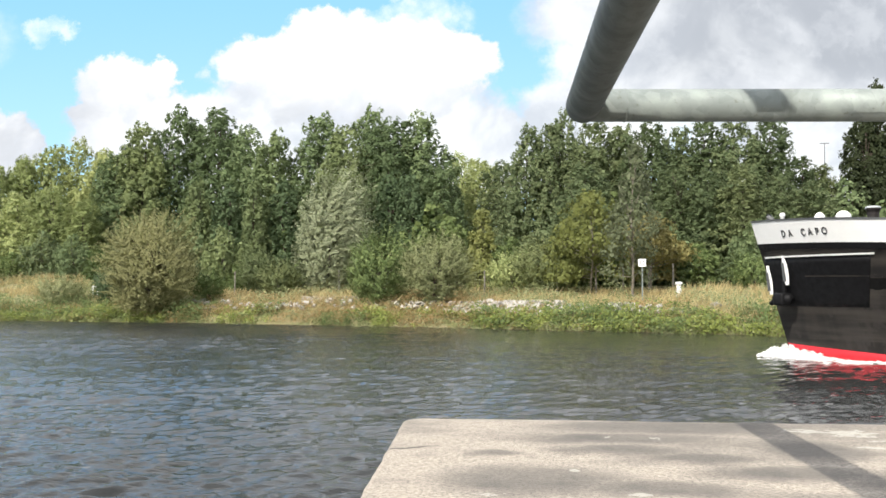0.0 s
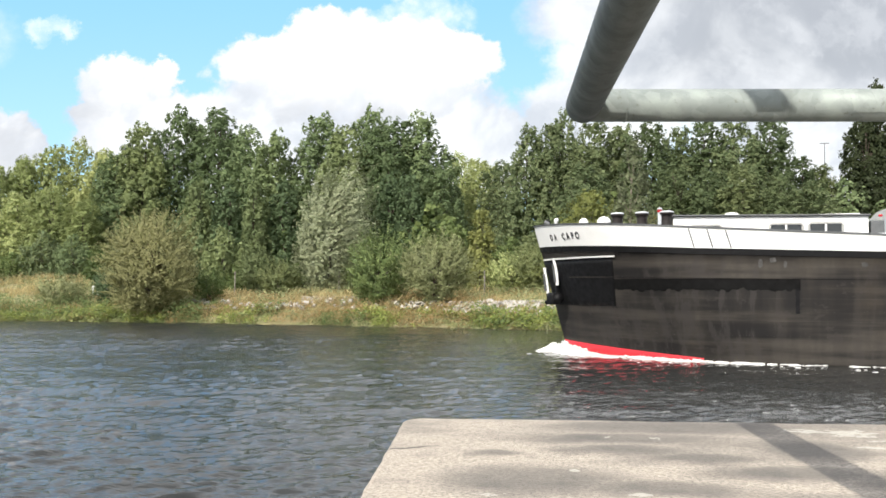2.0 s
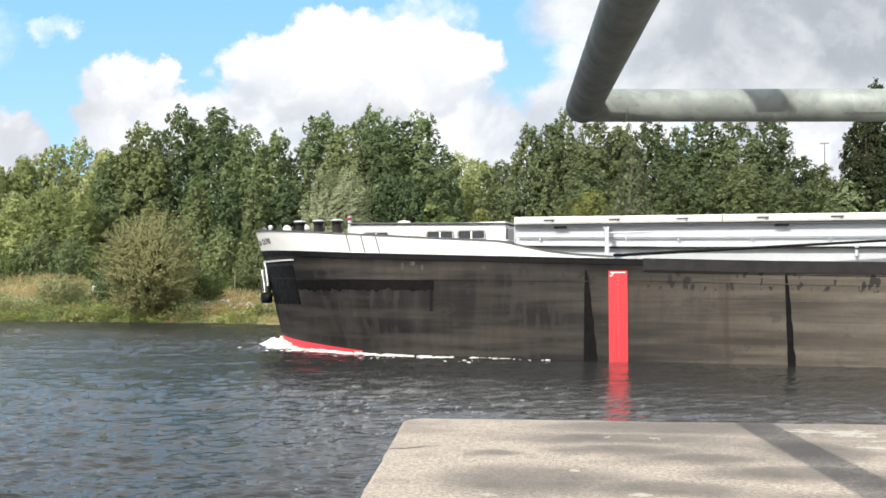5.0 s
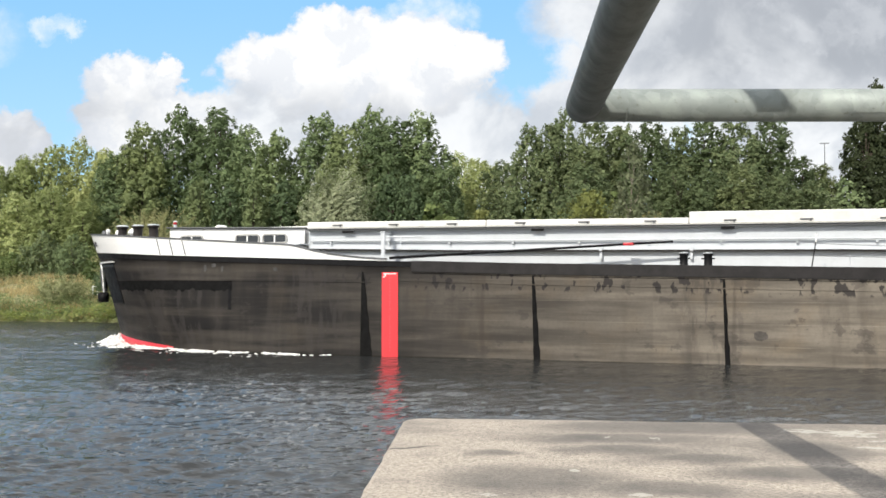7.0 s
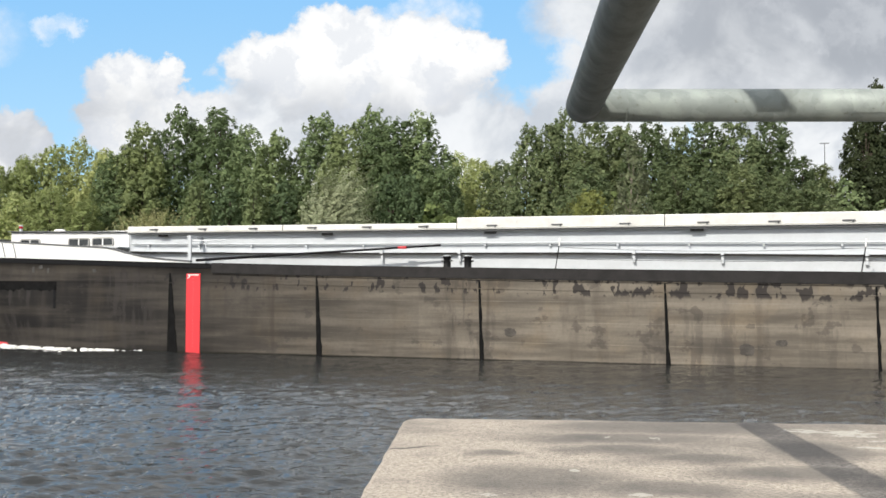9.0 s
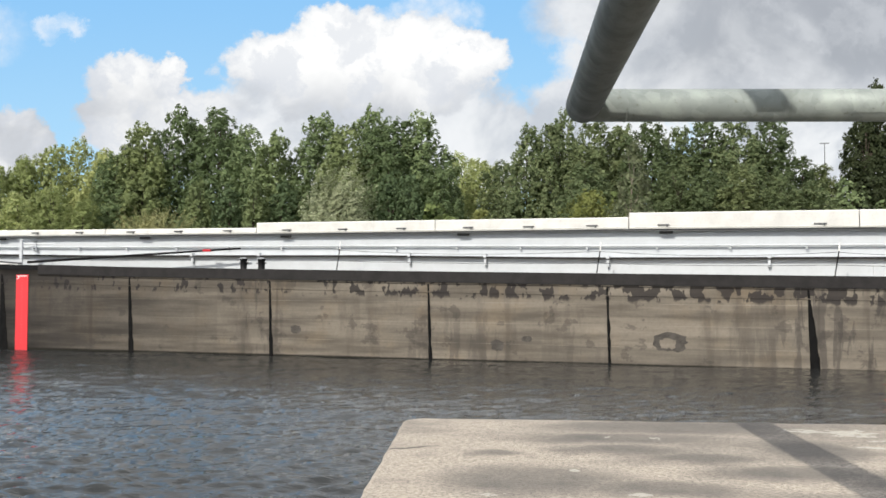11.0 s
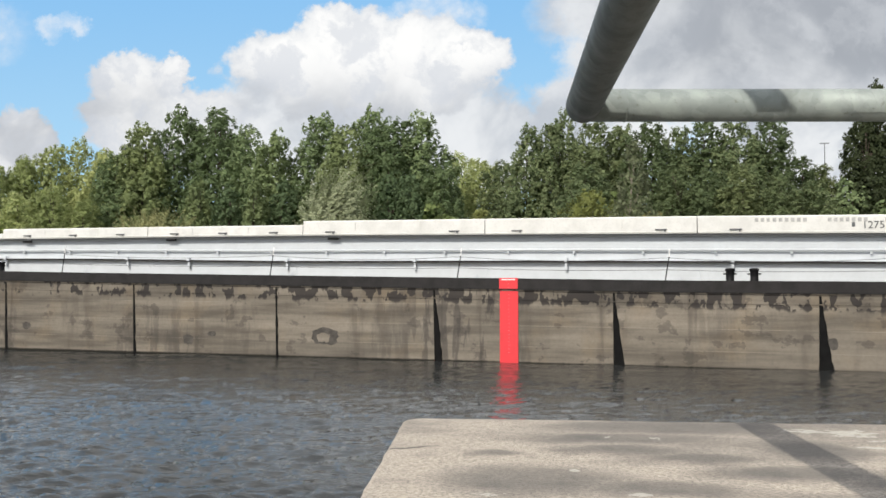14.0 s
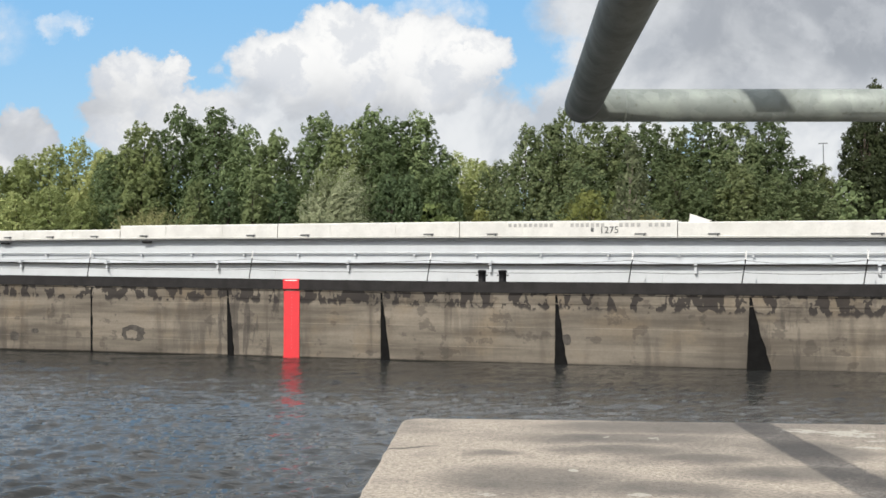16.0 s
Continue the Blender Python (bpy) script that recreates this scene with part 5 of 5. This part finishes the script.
def build_woods():
    rng = random.Random(21)
    kinds = {
        "poplar": [make_tree("poplar_tree", "tall dark green poplar in the row behind the bank", "poplar", 14,
                             tufted(upright(14, 2.5, 0.3, 30 + i, 5, 0.72), 1150, 25, 0.29, 0.122), 40 + i) for i in range(3)],
        "pale": [make_tree("ash_tree", "pale yellowish green tree with a loose crown", "pale", 12,
                           tufted(upright(12, 2.7, 0.2, 50 + i, 5, 0.62), 900, 24, 0.33, 0.122, 0.42, 1.2), 60 + i) for i in range(2)],
        "column": [make_tree("hornbeam_tree", "dense green columnar tree before the taller row", "column", 8,
                             tufted(upright(8, 1.3, 0.2, 70 + i, 5, 0.75), 420, 25, 0.22, 0.108, 0.45, 1.8), 80 + i) for i in range(2)],
        "right": [make_tree("aspen_tree", "green aspen with a loose fluttering crown", "right", 12,
                            tufted(upright(12, 2.3, 0.2, 90 + i, 5, 0.66), 850, 24, 0.30, 0.12, 0.44, 1.35), 100 + i) for i in range(3)],
        "dark": [make_tree("spruce_tree", "very dark green tall tree with a ragged outline", "dark", 13,
                           tufted(upright(13, 2.4, 0.3, 110, 5), 850, 25, 0.32, 0.125), 111)],
        "under": [make_tree("shrub", "green shrub in the undergrowth below the trees", ("column", "bush", "right")[i], 4,
                            tufted(dome(4, 2.1, 120 + i), 190, 22, 0.27, 0.11, 0.5, 1.2), 130 + i, 0.06, category="shrub", limbs=12) for i in range(3)],
    }
    POPLARS = [(48.7, 63, 12.6), (46.8, 64, 15.1), (44.9, 66, 16.7), (41.2, 66, 16.4), (37.2, 64, 14.4), (34.3, 63, 13.6), (31.8, 65, 15.2), (28.6, 63, 13.7),
               (28.2, 67, 15.8), (25.1, 64, 14.2), (23.6, 65, 14.7), (20.9, 62, 10.2)]
    PALE = [(66.9, 66, 14.1), (61.5, 64, 12.1), (60.7, 66, 13.2), (58.5, 67, 14.0), (57.3, 69, 15.0), (52.3, 66, 13.4), (23.4, 74, 12.9), (21.0, 72, 11.8),
            (55.7, 60, 9.2), (52.1, 60, 9.5), (49.2, 60, 8.5), (69.3, 64, 13.4), (77.6, 66, 14.6), (64.0, 70, 13.2), (55.3, 70, 13.9), (50.4, 68, 13.6)]
    COLUMNS = [(39.1, 60, 9.8), (36.6, 60, 9.2), (33.6, 58.5, 9.3), (32.1, 60, 9.6), (30.7, 61, 9.3), (24.0, 60, 9.7), (22.4, 60, 9.6), (25.7, 60, 9.0), (27.9, 61, 9.0)]
    RIGHT = [(18.3, 68, 11.2), (15.8, 66, 13.4), (14.1, 66, 13.5), (13.1, 67, 14.7), (10.9, 65, 13.4), (9.2, 66, 13.2), (7.1, 65, 13.0), (5.2, 66, 12.7),
             (3.6, 66, 13.2), (1.6, 65, 12.9), (-0.5, 66, 13.1), (-2.6, 70, 10.9), (-4.0, 70, 10.2), (10.7, 60, 9.6), (5.1, 60, 9.4), (3.2, 60, 8.9), (1.2, 60, 9.2), (-1.0, 60, 8.8), (-2.9, 60, 8.0)]
    DARK = [(-6.0, 62, 12.5), (-6.8, 64, 14.7), (-8.9, 64, 14.5), (-11.0, 63, 13.8), (-14.2, 64, 13.1), (-17.3, 64, 12.2)]
    UNDER = [(56.5, 57, 5.9), (53.3, 57, 5.9), (50.9, 57.5, 6.3), (47.7, 57, 5.5), (44.7, 57, 5.3), (37.4, 57, 5.6), (35.2, 57, 5.9), (32.9, 56.5, 5.7), (30.7, 56.5, 5.4),
             (23.0, 57.5, 6.1), (15.0, 58, 5.9), (13.4, 58, 5.6), (11.4, 57, 5.1), (9.3, 57, 4.7), (7.6, 57, 5.0), (5.3, 57, 5.7),
             (3.6, 57, 6.0), (1.8, 57, 5.6), (0.3, 57, 5.6), (-1.5, 57, 5.2), (-3.3, 57, 4.8), (-5.1, 57, 5.4)]
    for kind, rows, height, group in (("poplar", POPLARS, 14, "poplars behind the bank"), ("pale", PALE, 12, "pale trees behind the bank"), ("column", COLUMNS, 8, "columnar trees"),
                                      ("right", RIGHT, 12, "aspens behind the bank"), ("dark", DARK, 13, "dark trees"), ("under", UNDER, 4, "undergrowth shrubs")):
        for p in kinds[kind]:
            tagged(p, group=group)
        for i, (u, w, top) in enumerate(rows):
            if kind == "under":
                top = 2.2 + (top - 2.2) * rng.uniform(0.35, 1.1)
            plant(kinds[kind][i % len(kinds[kind])], height, u, w, top, rng, {"poplar": 1.14, "dark": 0.85}.get(kind, 1.05))
    # a second, deeper rank of shrubs closes the wood at the foot
    for i in range(24):
        u = -16 + i * 3.7
        if 16.5 < u < 21:
            continue
        plant(kinds["under"][i % 3], 4, u, 60.5 + (i * 7 % 5) * 0.8, 5.6 + (i * 5 % 4) * 0.9, rng, 1.3)
    for protos in kinds.values():
        for p in protos:
            for o in (*p.children_recursive, p):
                bpy.data.objects.remove(o)


SWAYING = []


def build_single_plants():
    def one(u, w, *args, **kw):
        t = make_tree(*args, **kw)
        z = bank_height(u, w) - 0.05
        t.matrix_world = Matrix.Translation(at(u, w, z)) @ pose(0, 0, 0, 0, 0, HEADING - 180)
        SWAYING.append(t)
        return t
    one(34.5, 48.0, "willow_bush", "round olive brown willow bush at the water's edge", "olive", 6.1,
        frondy(6.0, 2.85, 2300, 17, 0.95, 0.055, foot=0.0, peak=0.84), 8, 0.14, stretch=3.6, loose=0.5, category="bush", limbs=60)
    one(20.4, 49.5, "bush", "dense green bush on the rubble slope", "bush", 4.0,
        frondy(4.0, 1.75, 1000, 14, 0.85, 0.06, foot=-0.1, peak=0.85), 10, 0.08, stretch=2.8, category="bush", limbs=40)
    one(17.1, 49.5, "bush", "grey-green feathery bush on the rubble slope", "greybush", 3.7,
        frondy(3.7, 2.1, 1050, 14, 0.95, 0.048, foot=-0.05, peak=0.8), 13, 0.08, stretch=4.0, category="bush", limbs=60)
    one(26.8, 56.0, "silver_willow", "silver-leaved willow blown by the wind", "silver", 7.4,
        frondy(7.4, 2.25, 1900, 16, 1.25, 0.062, foot=-0.05, wind=(0.30, 0.0, 0.0), droop=0.22, peak=0.92), 15, 0.12, stretch=3.4, loose=0.35, lean=0.7, limbs=40)
    one(9.1, 53.0, "young_maple", "young yellow-green tree on a thin trunk", "yellow", 5.9,
        tufted(upright(5.9, 2.7, 1.8, 16, 7, 0.62), 480, 20, 0.27, 0.10, 0.45, 1.1), 17, 0.07, PALEBARK)
    one(5.9, 54.5, "young_maple", "young tree turning yellow", "gold", 4.4,
        tufted(upright(4.4, 2.2, 1.5, 18, 6, 0.62), 340, 20, 0.25, 0.10, 0.45, 1.1), 19, 0.06, PALEBARK)
    one(6.6, 50.3, "white_poplar", "slender white poplar with pale fluttering leaves", "flecked", 8.3,
        tufted(upright(8.3, 1.55, 2.0, 20, 5, 0.55), 130, 28, 0.34, 0.105, 0.75, 1.3), 21, 0.08, PALEBARK, lean=0.35, loose=0.7)
    one(16.7, 57.0, "young_maple", "yellow-green tree before the dark gap", "yellow", 5.0,
        tufted(upright(5.0, 1.25, 0.3, 22, 4, 0.6), 120, 34, 0.28, 0.11, 0.5, 1.2), 23, 0.06)
    for u, w, label, kind, high, wide, seed in (
            (42.2, 49.4, "low grey-green bush in the dry grass", "greybush", 1.9, 1.6, 24), (32.2, 50.6, "low dark green bush in the dry grass", "bush", 1.9, 1.0, 26),
            (0.5, 53.5, "small round green bush by the path", "bush", 1.8, 1.2, 28), (39.5, 50.5, "small green bush beside the olive willow", "column", 2.3, 0.9, 31),
            (29.5, 54.5, "light green shrub below the willow", "right", 2.4, 1.5, 33), (12.0, 54.0, "spreading green shrub behind the fence", "right", 3.2, 2.6, 35),
            (14.0, 54.5, "light green shrub with loose twigs behind the fence", "pale", 2.3, 1.7, 37), (31.4, 55.0, "green shrub with upright twigs", "right", 3.2, 1.2, 39)):
        one(u, w, "bush", label, kind, high, frondy(high, wide, int(170 * high * wide ** 0.5), 12, 0.55, 0.06, foot=0.0, peak=0.8), seed, 0.04, stretch=2.4, category="bush", limbs=14)


def build_grass():
    rng = np.random.default_rng(77)

    def tufts(name, count, d0, d1, blades, tall, wide, kind, label, lean=0.35, keep=None):
        u = rng.uniform(-30, 82, count)
        d = rng.uniform(0, 1, count) ** 1.2 * (d1 - d0) + d0
        verts, m = [], 0
        for a, b in zip(u, d):
            n1 = noise.noise((a * 0.22, b * 0.5, 3.0 + d0))
            if keep is not None and n1 < keep:
                continue
            w = bank_edge(a) + b
            p = at(a, w, bank_height(a, w) - 0.03)
            t = tall * (0.75 + 0.9 * max(-0.4, n1)) * rng.uniform(0.6, 1.25)
            for _ in range(blades):
                q = p + Vector((rng.normal(0, 0.12), rng.normal(0, 0.12), 0))
                tip = q + Vector((rng.normal(0.12, lean) * t, rng.normal(0, lean) * t, t * rng.uniform(0.6, 1.1)))
                side = Vector((rng.normal(0, 1), rng.normal(0, 1), 0)).normalized() * wide * rng.uniform(0.6, 1.3)
                mid = q.lerp(tip, 0.5) + Vector((0, 0, 0.12 * t))
                verts += [q - side * 0.4, q + side * 0.4, mid + side * 0.6, tip, mid - side * 0.6]
                m += 1
        faces = [(5 * i, 5 * i + 1, 5 * i + 2, 5 * i + 3, 5 * i + 4) for i in range(m)]
        ob = quads(name, [v[:] for v in verts], faces, LEAVES[kind])
        return tagged(ob, label, "grass", kind="stuff")
    def clumps(name, count, per, d0, d1, tall, leaf, kind, label, keep, seed, lush=0.0):
        pts = []
        for a, b in zip(rng.uniform(-28, 80, count), rng.uniform(d0, d1, count)):
            n1 = noise.noise((a * 0.3, b * 0.4, seed)) + 0.5 * noise.noise((a * 1.1, b, seed + 3.0))
            n1 += lush * float(np.interp(a, [11, 15, 31, 35, 50, 60], [0.2, -0.3, -0.25, 0.3, 0.2, 0.3]))
            if n1 < keep:
                continue
            w = bank_edge(a) + b
            t = tall * (0.7 + 0.8 * max(-0.3, n1)) * rng.uniform(0.7, 1.2)
            p = np.array(at(a, w, bank_height(a, w)))
            off = rng.normal(0, 1, (per, 3)) * np.array([0.22, 0.22, 0.0])
            off[:, 2] = t * rng.uniform(0.0, 1.0, per) ** 0.8
            pts.append(p + off)
        pts = np.concatenate(pts)
        out = np.tile(np.array([0.0, -0.3, 0.6]), (len(pts), 1))
        ob = link(name, leaf_mesh(name, pts, out, np.full(len(pts), leaf), rng, LEAVES[kind], 1.9), None)
        return tagged(ob, label, "weeds", kind="stuff")
    clumps("waterside_weeds", 1700, 34, -0.25, 1.5, 0.62, 0.072, "weed", "lush green weeds along the water's edge", -0.10, 2.0, 1.0)
    clumps("waterside_nettles", 1900, 34, -0.2, 2.2, 0.85, 0.065, "bush", "darker green weeds along the water's edge", -0.12, 7.0, 1.0)
    clumps("withered_weeds", 2600, 30, -0.1, 3.8, 0.55, 0.055, "rust", "withered brown weeds on the slope", -0.02, 12.0, -1.0)
    clumps("pale_weeds", 2200, 26, 1.6, 9.0, 0.75, 0.06, "greybush", "grey-green weeds in the dry grass", 0.05, 17.0)
    clumps("creeping_weeds", 2000, 24, -0.3, 2.4, 0.36, 0.06, "greybush", "low creeping green weeds on the slope", -0.45, 31.0, 1.0)
    tufts("dry_grass", 9000, 1.0, 10.5, 6, 0.58, 0.026, "straw", "tall dry straw-coloured grass on the bank", 0.4, -0.28)
    tufts("meadow_grass", 2600, 2.5, 12, 5, 0.38, 0.045, "olive", "mixed green and brown grass under the trees", 0.45, -0.2)
    clumps("yellow_weeds", 600, 26, -0.2, 2.0, 0.55, 0.10, "yellow", "yellow-green weeds along the water's edge", 0.22, 23.0)


def build_riprap():
    rng = random.Random(9)
    rip = empty("riprap", Matrix.Translation(at(15, 47.5, 0.4)))
    tagged(rip, "pale broken rubble stones on the bank slope", "stones", kind="structure")
    inv = rip.matrix_world.inverted()
    meshes = []
    for k in range(5):
        bm = bmesh.new()
        s = bmesh.ops.create_icosphere(bm, subdivisions=1, radius=0.5)
        for v in s["verts"]:
            v.co *= 0.8 + 0.5 * noise.noise(v.co * 2.1 + Vector((k * 7, 0, 0)))
            v.co.z *= 0.7
        mesh = bpy.data.meshes.new("stone")
        bm.to_mesh(mesh)
        bm.free()
        mesh.materials.append(STONE)
        meshes.append(mesh)
    for i in range(280):
        u = rng.gauss(13.0, 1.6) if i < 90 else (rng.uniform(9, 33) if i < 240 else rng.uniform(2, 9))
        d = rng.uniform(1.6, 3.2) if i >= 90 else rng.uniform(1.2, 3.2)
        w = bank_edge(u) + d
        s = rng.uniform(0.22, 0.55) * (1.2 if i < 90 else 1.0)
        ob = new("stone", rng.choice(meshes))
        ob.parent = rip
        ob.matrix_local = inv @ Matrix.Translation(at(u, w, bank_height(u, w) + 0.24)) @ pose(0, 0, 0, rng.uniform(-25, 25), rng.uniform(-25, 25), rng.uniform(0, 360)) @ Matrix.Diagonal((s * 1.3, s, s, 1))
    return rip


def build_bank_things():
    def turned(u, w, dz=0.0):
        return Matrix.Translation(at(u, w, bank_height(u, w) + dz)) @ pose(0, 0, 0, 0, 0, HEADING - 180)
    # path edging walls
    for u, w, long in ((24.0, 50.6, 3.6), (11.2, 48.3, 3.2)):
        bm = box(bmesh.new(), (-long / 2, -0.15, -0.3), (long / 2, 0.15, 0.24), 0.02)
        ob = part("low_wall", bm, OLD_CONCRETE)
        ob.matrix_world = turned(u, w)
        tagged(ob, "low pale concrete edging wall on the bank", "wall")
    # waterway sign
    sign = empty("waterway_sign", turned(5.7, 48.0))
    tagged(sign, "white square waterway sign with a ring on a post", "sign")
    part("post", tube(bmesh.new(), (0, 0, -0.3), (0, 0, 2.25), 0.035, n=10), ZINC, sign)
    plate = part("plate", box(bmesh.new(), (-0.19, -0.055, 1.85), (0.19, -0.035, 2.23), 0.006), WHITE, sign)
    bm = bmesh.new()
    for i in range(24):
        a0, a1 = 2 * math.pi * i / 24, 2 * math.pi * (i + 1) / 24
        vs = [bm.verts.new((r * math.cos(a), -0.058, 2.04 + r * math.sin(a))) for a, r in ((a0, 0.08), (a1, 0.08), (a1, 0.11), (a0, 0.11))]
        bm.faces.new(vs)
    part("ring", bm, DARKGREY, plate)
    # white marker pillar with a red-brown cap
    pil = empty("marker_pillar", turned(4.1, 50.0))
    tagged(pil, "short white marker pillar with a wider cap", "pillar")
    part("shaft", lathe(bmesh.new(), (0, 0, 0), [(0.14, -0.2), (0.13, 0.0), (0.13, 0.62), (0.10, 0.63)], 14), WHITE, pil)
    part("cap", lathe(bmesh.new(), (0, 0, 0.63), [(0.18, 0.0), (0.19, 0.03), (0.18, 0.11), (0.08, 0.14)], 14), WHITE, pil)
    # fence posts
    first = None
    for u, w in ((15.6, 54), (11.1, 53.2), (8.9, 53.3), (7.4, 53.4), (6.0, 53.5), (4.7, 53.6), (22, 54.5), (25.5, 55), (33, 55)):
        m = turned(u, w)
        if first is None:
            first = part("fence_post", lathe(bmesh.new(), (0, 0, 0), [(0.05, -0.3), (0.05, 1.5), (0.03, 1.55)], 8), WOODPOST)
            first.matrix_world = m
            tagged(first, "thin grey fence post in the tall grass", "fence post", "fence posts")
        else:
            copy_thing(first, m)
    # white table in the grass
    t = empty("garden_table", turned(41.3, 52.0))
    tagged(t, "small white table standing in the grass", "table")
    part("tabletop", box(bmesh.new(), (-0.42, -0.3, 0.66), (0.42, 0.3, 0.72), 0.01), WHITE, t)
    for x in (-0.36, 0.36):
        for y in (-0.24, 0.24):
            part("leg", box(bmesh.new(), (x - 0.03, y - 0.03, -0.1), (x + 0.03, y + 0.03, 0.66)), WHITE, t)
    # far street lamp over the trees
    l = empty("street_lamp", Matrix.Translation(at(-5.6, 95, 5.4)) @ pose(0, 0, 0, 0, 0, HEADING - 180))
    tagged(l, "tall slim street lamp behind the trees", "street lamp")
    part("pole", tube(bmesh.new(), (0, 0, -0.2), (0, 0, 10.2), 0.05, 0.035, 8), DARKGREY, l)
    part("lamp_arm", box(bmesh.new(), (-0.42, -0.06, 10.15), (0.42, 0.06, 10.23), 0.02), DARKGREY, l)


backdrop = build_sky()
build_ground()
water = build_water()
build_quay()
build_rail()
barge = build_barge()
foam = build_foam()
build_woods()
build_single_plants()
build_grass()
build_bank_things()
build_riprap()


def motions():
    bpy.context.view_layer.update()
    rows = []
    for t in (0, 2, 4, 6, 8, 10, 12, 14, 16):
        s = 0.31 + 3.245 * t + 0.0032 * t * t
        rows.append((t, Matrix.Translation(at(s, 29.22)) @ pose(0, 0, 0, 0, 0, HEADING)))
    walk(barge, rows)
    walk(foam, rows)
    # plants that stand free rock a little in the gusts
    for i, tree in enumerate(SWAYING):
        m = tree.matrix_world.copy()
        rows = []
        for k in range(17):
            a = 0.55 * math.sin(1.9 * k + 1.3 * i) + 0.35 * math.sin(0.7 * k + 2.1 * i)
            rows.append((k, m @ pose(0, 0, 0, 0.4 * a, 1.1 * a, 0)))
        walk(tree, rows)
    # the sheet drifts with the wind, and its level sinks as the loaded hull draws the water down
    walk(water, [(0, pose(-3.0, 1.0, 0)), (4, pose(-1.5, 0.5, 0)), (8, pose(0, 0, -0.04)), (12, pose(1.5, -0.5, -0.095)), (16, pose(3.0, -1.0, -0.12))])
    walk(backdrop, [(0, pose(-2, 0, 0)), (8, pose(16, 0, 6)), (16, pose(36, 0, 12))])


motions()
